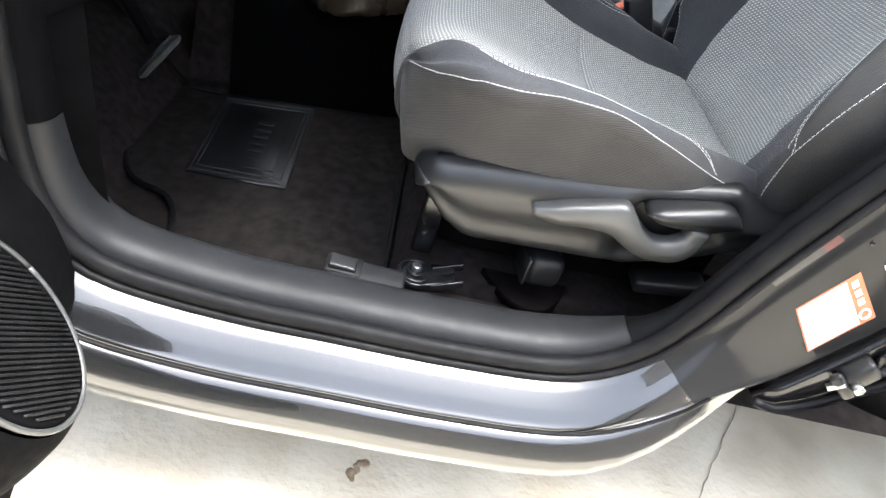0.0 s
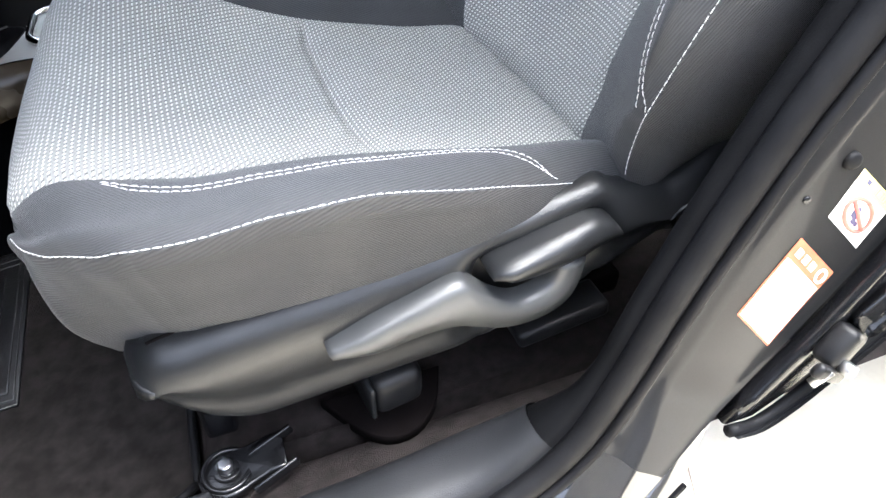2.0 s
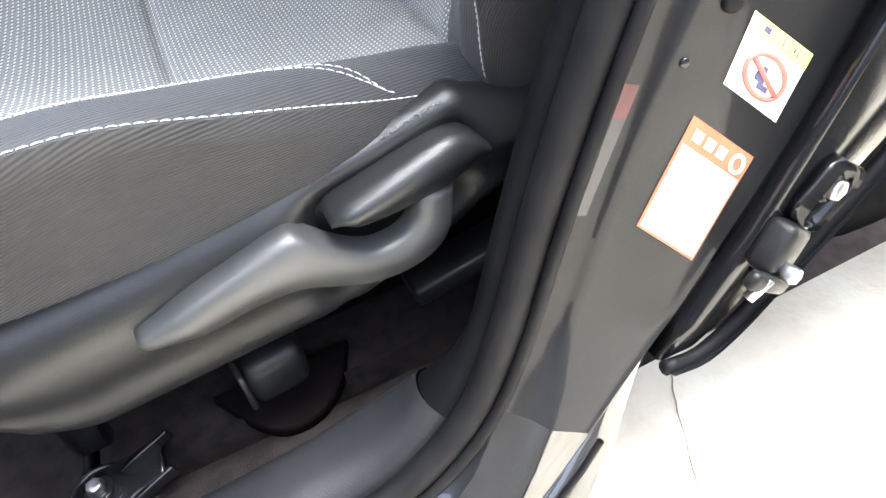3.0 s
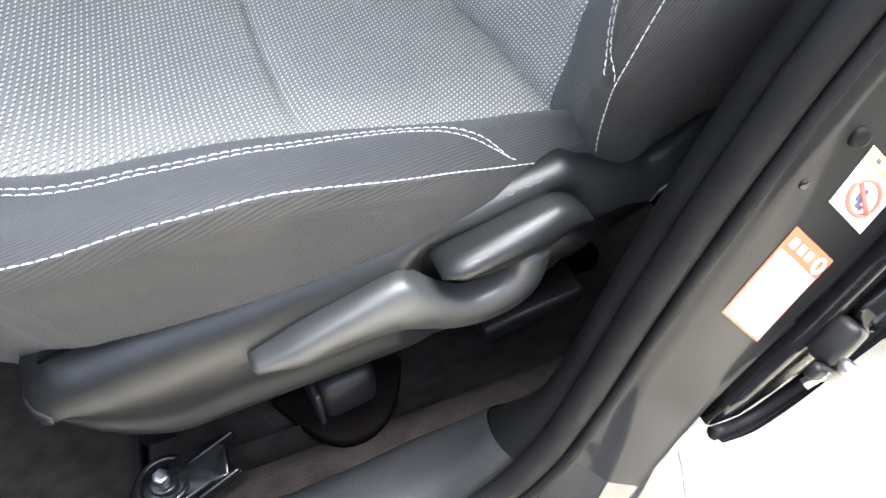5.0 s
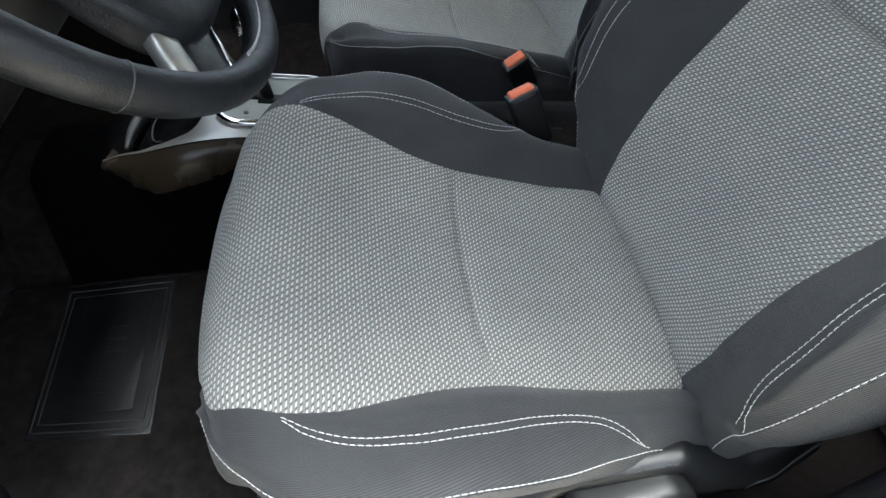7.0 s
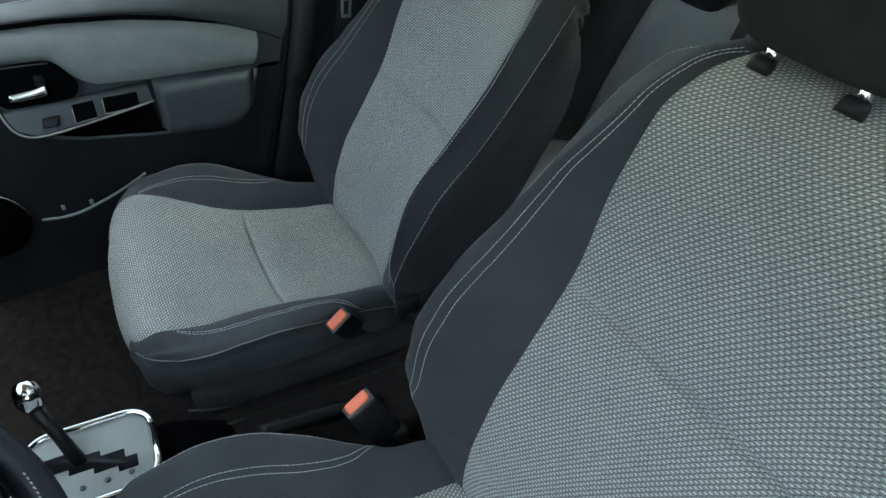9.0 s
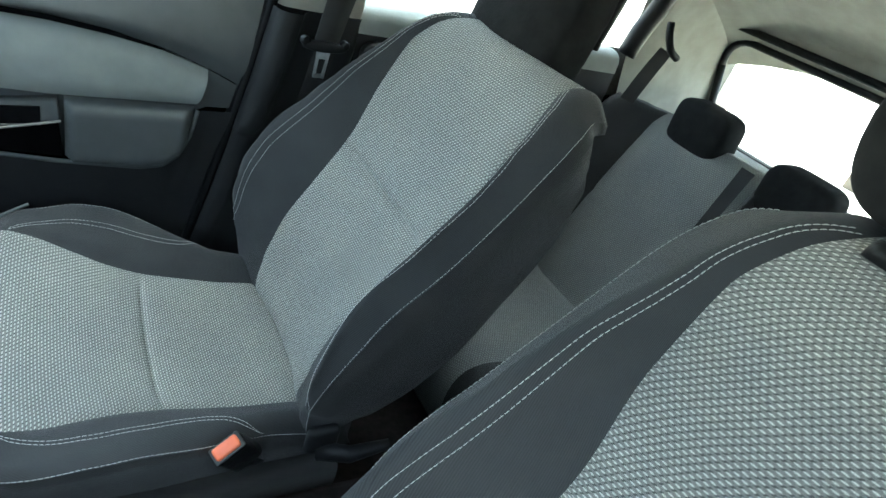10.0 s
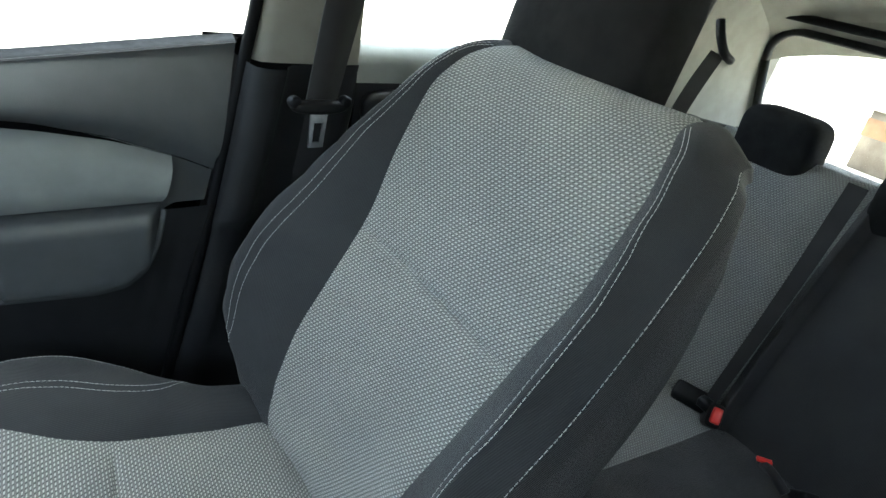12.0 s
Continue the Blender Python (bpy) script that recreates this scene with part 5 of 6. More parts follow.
def steering_wheel():
    w = thing("steering_wheel", "black leather steering wheel with silver spokes", "steering wheel")
    c, th, R = np.array([-0.568, 0.090, 0.948]), 0.886, 0.192
    N = np.array([math.cos(th), 0, math.sin(th)])
    U = np.array([-math.sin(th), 0, math.cos(th)])
    Y = np.array([0.0, 1.0, 0.0])
    rows = []
    for a in np.linspace(0, 2 * math.pi, 72):
        o = math.cos(a) * Y + math.sin(a) * U
        thick = 0.0155 + 0.0025 * abs(math.cos(a)) ** 4
        rows.append([tuple(c + o * (R + thick * math.cos(b)) + N * 0.019 * math.sin(b)) for b in np.linspace(0, 2 * math.pi, 16, endpoint=False)])
    rim = grid("rim", rows, WHEEL_LEATHER, w, "black leather covered rim", close=True)
    hub = superellipsoid("hub", (0.015, -0.045, 0), (0.118, 0.098, 0.028), 0.6, WHEEL_LEATHER, w, "black padded hub")
    hub.matrix_local = Matrix.Translation(c + N * 0.0) @ Matrix([[Y[0], U[0], N[0]], [Y[1], U[1], N[1]], [Y[2], U[2], N[2]]]).to_4x4()
    on = lambda a, b, h: tuple(c + Y * a + U * b + N * h)
    tube("emblem_ring", [on(0.088 + 0.020 * math.cos(a), -0.075 + 0.015 * math.sin(a), 0.026) for a in np.linspace(0, 2 * math.pi, 30)], 0.0026, CHROME, hub, "chrome emblem ring", 8)
    tube("hub_joint", [on(0.015 + 0.120 * math.cos(a), -0.045 + 0.100 * math.sin(a), 0.004) for a in np.linspace(0, 2 * math.pi, 50)], 0.002, LEVER, hub, "", 6)
    for s in (-1, 1):
        a = [c + Y * s * 0.07 + U * 0.01, c + Y * s * 0.12 + U * 0.004, c + Y * s * 0.185 + U * 0.0]
        tube("side_spoke", spline(a, 10), [0.024, 0.023, 0.022, 0.021, 0.02, 0.019, 0.018, 0.017, 0.016, 0.014], BLACK, w, "", 10)
    spoke = part("lower_spoke", prism_bm([(-0.045, -0.098), (-0.105, -0.142), (-0.112, -0.172), (-0.074, -0.186), (-0.030, -0.138)], lambda a, b, h: on(a, b, h - 0.008), 0.016, 0.004), WHEEL_LEATHER, w, "black lower spoke")
    part("spoke_blade", prism_bm([(-0.068, -0.085), (-0.098, -0.100), (-0.128, -0.128), (-0.122, -0.142), (-0.106, -0.143), (-0.078, -0.116), (-0.052, -0.098)], lambda a, b, h: on(a, b, h - 0.004), 0.014, 0.005), SATIN, spoke, "satin silver spoke blade")
    tube("spoke_trim", [on(-0.036, -0.139, 0.009), on(-0.056, -0.153, 0.010), on(-0.080, -0.170, 0.009)], 0.0016, CHROME, spoke, "thin silver trim line", 6)
    a = np.radians(np.linspace(-106, -58, 56))
    p = [c + (R - 0.013) * (math.cos(t) * Y + math.sin(t) * U) + N * (0.0165 - 0.005 * (k % 2)) + 0.006 * (k % 2) * (math.cos(t) * Y + math.sin(t) * U) for k, t in enumerate(a)]
    tube("rim_stitching", p, 0.0006, THREAD, rim, "white cross stitching", 5)
    tube("rim_joint", [c + (R + 0.0165 * math.cos(b)) * (math.cos(radians(-150)) * Y + math.sin(radians(-150)) * U) + N * 0.0195 * math.sin(b) for b in np.linspace(0, 2 * math.pi, 20)], 0.0008, LEVER, rim, "", 5)
    for k in range(2):
        part("switch", box_bm((0.022, 0.030, 0.008), c + Y * 0.118 - U * (0.075 + 0.03 * k) + N * 0.012, 0.003, 2, Euler((0, math.pi / 2 - th, 0)).to_matrix()), BLACK, w)
    tube("column", [tuple(c - N * 0.02), tuple(c - N * 0.25)], 0.05, BLACK, w, "", 20)


steering_wheel()


# ---- far side of the car ----
def xr(z):
    """Rear edge of the passenger door at a height."""
    return interp(z, [0.36, 0.40, 0.53, 0.65, 0.77, 0.90, 1.035], [-0.085, -0.075, -0.045, -0.012, 0.014, 0.044, 0.070])


def strip(name, top, low, ys, mat, parent, label="", n=40, x0=-0.80, inset=0.0):
    """A band of the door panel between two height lines; ys gives the section from top to bottom."""
    rows = []
    for u in np.linspace(0, 1, n):
        col = []
        for k, y in enumerate(ys):
            f = k / (len(ys) - 1)
            x = x0 + u * 1.0
            for _ in range(3):
                z = top(x) * (1 - f) + low(x) * f
                x = x0 + u * (xr(z) - inset - x0)
            col.append((x, y, z))
        rows.append([tuple(p) for p in spline(col, 16)])
    return grid(name, rows, mat, parent, label)


def line(xs, zs):
    return lambda x: float(np.interp(x, xs, zs))


def passenger_door():
    d = thing("passenger_door", "closed passenger door with a pale cloth pad and dark armrest", "car door", at=(0.04, 0.006, 0.0))
    belt = line([-0.8, -0.5, -0.2, 0.07], [0.94, 0.968, 1.0, 1.035])
    padt = line([-0.8, -0.508, -0.40, -0.274, -0.18, -0.097, -0.013, 0.05], [0.915, 0.934, 0.937, 0.932, 0.920, 0.901, 0.870, 0.840])
    padb = line([-0.8, -0.544, -0.424, -0.405, -0.391, -0.361, -0.268, -0.05, 0.05], [0.868, 0.868, 0.866, 0.850, 0.830, 0.807, 0.803, 0.806, 0.806])
    armb = line([-0.8, -0.56, -0.545, -0.52, -0.467, -0.40, -0.262, -0.134, -0.095, -0.068, -0.049, -0.041, 0.05], [0.862, 0.86, 0.815, 0.758, 0.723, 0.706, 0.690, 0.683, 0.689, 0.712, 0.757, 0.804, 0.806])
    bot = lambda x: 0.285
    off = lambda f, v: (lambda x: f(x) + v)
    strip("window_ledge", off(belt, 0.003), off(belt, -0.005), [1.165, 1.155, 1.145, 1.138], RUBBER, d)
    strip("upper_trim", off(belt, -0.003), off(padt, 0.003), [1.142, 1.130, 1.119, 1.110, 1.106, 1.120], DOOR_TOP, d, "dark grey moulded upper door trim")
    strip("cloth_pad", padt, padb, [1.126, 1.106, 1.100, 1.100, 1.104, 1.118], PAD, d, "pale grey cloth covered door pad", inset=0.06)
    strip("pad_surround", padt, off(armb, -0.004), [1.124, 1.124, 1.124], DOOR_TOP, d)
    strip("lower_panel", armb, bot, [1.095, 1.108, 1.112, 1.11, 1.10], DOOR_LOW, d, "charcoal lower door panel", n=120)
    tube("panel_bead", [(x, 1.092, armb(x) + 0.001) for x in np.linspace(-0.556, -0.0405, 90)], 0.004, DOOR_TOP, d, "", 8)
    # raised tube coloured as the shadow along the pad's top edge
    tube("pad_shadow_line", [(x, 1.109, padt(x) + 0.003) for x in np.linspace(-0.75, -0.075, 50)], [0.0046 if k < 42 else 0.0046 - 0.0005 * (k - 41) for k in range(50)], SHADED_BLACK, d, "near-black tube painting in the shadow line over the cloth pad", 8)
    # armrest
    rows = []
    for x in np.linspace(-0.252, -0.042, 40):
        e = min(1.0, 0.45 + (x + 0.252) / 0.02, 0.25 + (-0.042 - x) / 0.03)
        t, b = 0.802, armb(x) + 0.005
        rows.append([(x, y, z) for y, z in spline([(1.12, t), (1.12 - 0.030 * e, t + 0.001), (1.12 - 0.044 * e, t - 0.002), (1.12 - 0.050 * e, t - 0.012), (1.12 - 0.050 * e, 0.5 * (t + b)), (1.12 - 0.046 * e, b + 0.10 * (t - b)), (1.12 - 0.036 * e, b + 0.001), (1.12, b)], 20)])
    grid("armrest", rows, DOOR_TOP, d, "dark grey padded armrest")
    # handle bowl, a flat plate with its shade in the colour, and chrome lever
    bowl = [(-0.540, 0.858), (-0.492, 0.865), (-0.424, 0.865), (-0.397, 0.836), (-0.386, 0.812), (-0.402, 0.790), (-0.46, 0.782), (-0.512, 0.782), (-0.538, 0.815)]
    bw = part("handle_bowl_plate", prism_bm([tuple(p) for p in spline(bowl + bowl[:1], 48)[:-1]], lambda u, v, w: (u, 1.118 - w, v), 0.012, 0.003), SHADED_BLACK, d, "near-black plate painting in the shaded handle recess")
    tube("bowl_rim", [(u, 1.107, v) for u, v in spline(bowl[6:] + bowl[:3], 30)], 0.0016, DOOR_TOP, bw, "", 6)
    rows = []
    for x in np.linspace(-0.505, -0.440, 16):
        f = (x + 0.505) / 0.065
        z, h = 0.810 + 0.007 * f * f, 0.0085 + 0.003 * f
        rows.append([(x, 1.099 + 0.010 * math.sin(a), z + h * math.cos(a)) for a in np.linspace(0, 2 * math.pi, 12, endpoint=False)])
    grid("door_handle", [[tuple(np.mean(rows[0], 0))] * 12] + rows + [[tuple(np.mean(rows[-1], 0))] * 12], CHROME, d, "chrome inner door handle", close=True)
    part("lock_button", box_bm((0.018, 0.012, 0.020), (-0.447, 1.102, 0.836), 0.004, 2), BLACK, d)
    # switch panel over a flat plate coloured as the shaded grip recess
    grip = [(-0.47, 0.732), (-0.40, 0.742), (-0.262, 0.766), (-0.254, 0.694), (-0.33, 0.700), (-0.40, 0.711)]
    part("grip_shade_plate", prism_bm(grip, lambda u, v, w: (u, 1.114 - w, v), 0.012, 0.002), SHADED_BLACK, d, "near-black plate painting in the shaded grip under the switches")
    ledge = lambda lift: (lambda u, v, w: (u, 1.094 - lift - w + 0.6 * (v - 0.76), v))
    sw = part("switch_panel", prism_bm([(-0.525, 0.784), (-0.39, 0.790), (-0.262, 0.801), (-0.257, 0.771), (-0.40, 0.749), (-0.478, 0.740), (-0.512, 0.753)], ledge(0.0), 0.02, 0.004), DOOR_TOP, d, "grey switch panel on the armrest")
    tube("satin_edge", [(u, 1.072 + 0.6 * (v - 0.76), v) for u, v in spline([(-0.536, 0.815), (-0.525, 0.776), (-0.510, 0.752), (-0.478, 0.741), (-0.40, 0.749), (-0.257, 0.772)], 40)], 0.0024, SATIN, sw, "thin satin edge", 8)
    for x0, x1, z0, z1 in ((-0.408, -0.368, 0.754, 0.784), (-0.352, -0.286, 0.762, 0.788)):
        # pockets are plates as well, their inner shade given by the colour
        part("pocket", prism_bm([(x0, z0), (x1, z0 + 0.004), (x1, z1 + 0.003), (x0, z1)], ledge(0.002), 0.0205, 0.001), SHADED_BLACK, sw)
        tube("pocket_edge", [ledge(0.0225)(u, v, 0.0) for u, v in ((x0, z1), (x0, z0), (x1, z0 + 0.004))], 0.0014, SATIN, sw, "", 6)
    part("window_switch", prism_bm([(-0.465, 0.755), (-0.435, 0.757), (-0.433, 0.771), (-0.463, 0.769)], ledge(0.003), 0.024, 0.002), BLACK, sw)
    # map pocket with a pale lip
    tube("pocket_lip", spline([(-0.530, 1.086, 0.541), (-0.495, 1.078, 0.542), (-0.455, 1.076, 0.547), (-0.416, 1.076, 0.560), (-0.367, 1.080, 0.578), (-0.31, 1.09, 0.603)], 24), 0.0032, PAD, d, "pale pocket lip", 8)
    # two pale blocks put in as small glints of light by the pocket
    for x in (-0.486, -0.431):
        part("pocket_glint", box_bm((0.008, 0.006, 0.012), (x, 1.098, 0.553), 0.002, 2), PAD, d, "small pale block put in for a glint")
    # loudspeaker low in the door; its ring is built only where it glints
    cx, cz = (-0.626, 0.550)
    sp = part("speaker_cover", disc_bm((cx, 1.088, cz), (0, -1, 0), 0.078, 0.012, 0.004, 36), SHADED_BLACK, d, "black loudspeaker grille")
    tube("speaker_glint", [(cx + 0.079 * math.cos(a), 1.081, cz + 0.079 * math.sin(a)) for a in np.linspace(0.15, 1.5, 24)], 0.0028, CHROME, sp, "glinting arc of the speaker ring", 8)
    # outer skin and sill of the far side
    rows = [[(x, y, z) for y, z in ((1.11, 0.27), (1.20, 0.27), (1.23, 0.6), (1.195, 0.9), (1.174, belt(min(x, 0.07)) - 0.02), (1.167, belt(min(x, 0.07)) + 0.002))] for x in np.linspace(-1.2, 0.07, 12)]
    grid("outer_skin", rows, PAINT, d)
    g = grid("window", [[(x, 1.155 - 0.10 * (f**1.5), belt(min(x, 0.07)) * (1 - f) + 1.42 * f) for f in np.linspace(0, 1, 8)] for x in np.linspace(-0.62, 0.10, 8)], GLASS, d, "clear side window")
    g.visible_shadow = False
    turn = Euler((0, radians(-4), radians(-38))).to_matrix()
    mid = Vector((-0.535, 1.335, 0.966))
    oval = [(math.copysign(abs(math.cos(a)) ** 0.6, math.cos(a)), math.copysign(abs(math.sin(a)) ** 0.6, math.sin(a))) for a in np.linspace(0, 2 * math.pi, 40, endpoint=False)]

    def cup(k, out):
        return [tuple(mid + turn @ Vector((out, u * 0.098 * k, v * 0.066 * k))) for u, v in oval]

    m = grid("mirror_housing", [cup(k, o) for k, o in ((0.01, -0.085), (0.45, -0.078), (0.80, -0.052), (0.96, -0.015), (1.0, 0.010), (0.97, 0.016), (0.92, 0.012), (0.90, 0.002))], BLACK, d, "black rounded door mirror", close=True)
    grid("mirror_glass", [cup(k, o) for k, o in ((0.905, 0.006), (0.60, 0.0075), (0.30, 0.0085), (0.005, 0.009))], CHROME, m, "mirror glass", close=True)
    part("mirror_foot", box_bm((0.06, 0.14, 0.04), (-0.50, 1.24, 0.945), 0.012, 3), BLACK, m)


passenger_door()


def far_pillar():
    p = thing("far_pillar", "pillar behind the passenger door, dark below and beige above", "pillar", kind="structure", at=(0.03, 0.0, -0.008))
    rows = []
    for z in np.linspace(0.34, 1.02, 90):
        x0 = xr(min(z, 1.035)) + 0.014
        x1 = interp(z, [0.34, 0.6, 0.8, 1.02], [0.18, 0.20, 0.235, 0.268])
        b2 = 0.022 / (1 + math.exp(-(z - 0.782) / 0.006))
        rows.append([(x, y, z) for x, y in spline([(x0, 1.16), (x0 + 0.004, 1.118), (x0 + 0.012, 1.104 - b2), (x0 + 0.048, 1.098 - b2), (x0 + 0.066, 1.108 - 0.3 * b2), (x1 - 0.03, 1.110), (x1, 1.125), (x1 + 0.004, 1.16)], 22)])
    grid("lower_trim", rows, DOOR_LOW, p, "dark plastic lower pillar trim")
    rows = []
    for z in np.linspace(1.02, 1.47, 16):
        f = (z - 1.02) / 0.45
        x0, x1 = 0.092 + 0.05 * f, 0.266 - 0.02 * f
        y = 1.112 - 0.10 * f**1.6
        rows.append([(x, yy, z) for x, yy in spline([(x0, y + 0.05), (x0 + 0.006, y + 0.012), (x0 + 0.03, y), (x1 - 0.03, y), (x1 - 0.006, y + 0.012), (x1, y + 0.05)], 16)])
    grid("upper_trim", rows, HEADLINER, p, "beige upper pillar trim")
    seal = spline([(-0.064, 1.112, 0.36), (-0.028, 1.112, 0.53), (0.029, 1.112, 0.77), (0.088, 1.125, 1.035), (0.12, 1.10, 1.25), (0.13, 1.04, 1.45)], 40)
    tube("door_seal", seal, 0.009, RUBBER, p, "black rubber door seal", 8)


far_pillar()


def front_belt():
    b = thing("seat_belt", "dark front seat belt hanging on the pillar with its steel tongue", "seat belt", at=(0.018, -0.008, 0.028))
    rows = []
    for p, q in zip(spline([(0.150, 1.032, 0.955), (0.172, 1.032, 1.111), (0.205, 1.02, 1.30), (0.215, 1.0, 1.42)], 14), spline([(0.196, 1.036, 0.958), (0.228, 1.036, 1.115), (0.258, 1.024, 1.30), (0.262, 1.0, 1.42)], 14)):
        rows.append([tuple(p), tuple(q), tuple(q + np.array([0.0, 0.003, 0])), tuple(p + np.array([0.0, 0.003, 0]))])
    grid("webbing", rows, WEBBING, b, "dark woven belt webbing", close=True)
    rows = [[tuple(a), tuple(c)] for a, c in zip(spline([(0.160, 1.05, 0.95), (0.14, 1.07, 0.75), (0.12, 1.075, 0.5)], 10), spline([(0.20, 1.05, 0.95), (0.185, 1.07, 0.75), (0.165, 1.075, 0.5)], 10))]
    grid("lower_webbing", rows, WEBBING, b)
    superellipsoid("tongue_grip", (0.168, 1.028, 0.950), (0.041, 0.011, 0.0095), 0.8, BLACK, b, "black plastic tongue grip")
    for x in (0.132, 0.204):
        part("grip_ear", disc_bm((x, 1.028, 0.957), (0.2, -1, 0), 0.0085, 0.014, 0.003, 14), BLACK, b)
    bm = bmesh.new()
    outer = [bm.verts.new((x, 1.026, z)) for x, z in ((0.155, 0.945), (0.180, 0.945), (0.176, 0.893), (0.155, 0.893))]
    inner = [bm.verts.new((x, 1.026, z)) for x, z in ((0.161, 0.928), (0.174, 0.928), (0.171, 0.900), (0.160, 0.900))]
    for k in range(4):
        bm.faces.new((outer[k], outer[(k + 1) % 4], inner[(k + 1) % 4], inner[k]))
    res = bmesh.ops.extrude_face_region(bm, geom=bm.faces[:])
    bmesh.ops.translate(bm, vec=(0, 0.0035, 0), verts=[e for e in res["geom"] if isinstance(e, bmesh.types.BMVert)])
    bmesh.ops.recalc_face_normals(bm, faces=bm.faces)
    part("tongue", bm, STEEL, b, "bright steel belt tongue", smooth=False)


front_belt()


def rear_passenger_door():
    d = thing("rear_passenger_door", "closed rear passenger door with a pale ledge", "car door")
    rows = [[(x, y, z) for y, z in spline([(1.17, 1.036), (1.14, 1.034), (1.118, 1.02), (1.115, 0.985)], 8)] for x in np.linspace(0.284, 0.98, 20)]
    grid("window_ledge", rows, PAD, d, "pale grey window ledge")
    rows = [[(x, y, z) for y, z in spline([(1.116, 0.985), (1.118, 0.90), (1.11, 0.72), (1.115, 0.36)], 10)] for x in np.linspace(0.284, 0.98, 20)]
    grid("door_panel", rows, DOOR_LOW, d, "charcoal door panel")
    superellipsoid("handle_bulge", (0.345, 1.112, 0.945), (0.05, 0.02, 0.03), 0.7, PLASTIC, d)
    g = grid("window", [[(x, 1.155 - 0.11 * f**1.5, 1.036 + 0.36 * f) for f in np.linspace(0, 1, 6)] for x in np.linspace(0.262, 0.90, 8)], GLASS, d, "clear side window")
    g.visible_shadow = False
    rows = [[(x, y, z) for y, z in ((1.11, 0.27), (1.20, 0.27), (1.23, 0.6), (1.20, 0.9), (1.17, 1.037))] for x in np.linspace(0.07, 1.6, 10)]
    grid("outer_skin", rows, PAINT, d)
    tube("window_frame", spline([(0.86, 1.10, 1.04), (0.885, 1.085, 1.22), (0.86, 1.05, 1.36)], 14), 0.016, BLACK, d, "", 10)


rear_passenger_door()


# ---- rear bench ----
def rear_bench():
    s = thing("rear_bench", "rear bench seat, grey outer places and black middle", "car seat")

    def back(u, v, bulge):
        """u across, v up the backrest"""
        x = 0.845 + 0.19 * v + 0.02 * v * v
        z = 0.49 + 0.46 * v
        return (x - bulge, u, z)

    zones = [(-0.30, 0.10, REAR_CLOTH), (0.10, 0.625, SIDE_CLOTH), (0.625, 0.66, SIDE_CLOTH), (0.66, 0.985, REAR_CLOTH), (0.985, 1.10, SIDE_CLOTH)]
    for a, b, mat in zones:
        rows = []
        for u in np.linspace(a, b, 18):
            e = min((u - a), (b - u)) / max(0.03, 0.2 * (b - a))
            e = min(1.0, e)
            col = []
            for v in np.linspace(-0.06, 1.12, 40):
                top = max(0.0, v - 0.92) / 0.2
                groove = 0.006 * math.exp(-((v - 0.52) / 0.012) ** 2) if mat is REAR_CLOTH else 0.0
                x, y, z = back(u, min(v, 1.0), 0.022 * math.sin(e * math.pi / 2) + 0.012 * math.sin(min(v, 1.0) * math.pi) - groove)
                if v > 0.92:
                    x, z = x + 0.10 * top * top * 1.4, z - 0.02 * top * top
                if mat is SIDE_CLOTH and u > 0.9:
                    x -= 0.07 * ((u - 0.985) / 0.115) ** 1.5
                col.append((x, y, z))
            rows.append(col)
        grid("backrest_panel", np.transpose(np.array(rows), (1, 0, 2)), mat, s, flip=False)
    zones = [(-0.30, 0.10, REAR_CLOTH), (0.10, 0.64, SIDE_CLOTH), (0.64, 1.02, REAR_CLOTH), (1.02, 1.10, SIDE_CLOTH)]
    for a, b, mat in zones:
        rows = []
        for u in np.linspace(a, b, 18):
            e = min(1.0, min((u - a), (b - u)) / max(0.025, 0.15 * (b - a)))
            rows.append([(x, u, z + 0.012 * math.sin(e * math.pi / 2)) for x, z in spline([(0.90, 0.455), (0.85, 0.495), (0.72, 0.505), (0.56, 0.520), (0.47, 0.525), (0.425, 0.50), (0.41, 0.44), (0.42, 0.34)], 34)])
        grid("cushion_panel", rows, mat, s)
    part("base", box_bm((0.45, 1.36, 0.20), (0.68, 0.40, 0.39), 0.02, 2), BLACK, s)
    part("back_board", box_bm((0.04, 1.36, 0.44), (1.06, 0.40, 0.72), 0.01, 2, Euler((0, radians(22), 0)).to_matrix()), BLACK, s)
    for y, dz in ((0.852, -0.015), (0.575, -0.04), (-0.05, -0.015)):
        hr = superellipsoid("headrest", (1.055, y, 0.975 + dz), (0.045, 0.080, 0.060), 0.45, PLUSH, s, "black cloth rear headrest")
        hr.rotation_euler = (0, 0, 0)
        for o in (-0.045, 0.045):
            tube("headrest_post", [(1.075, y + o, 0.90), (1.07, y + o, 0.96)], 0.006, CHROME, s, "", 10)
    return s


rear_bench()


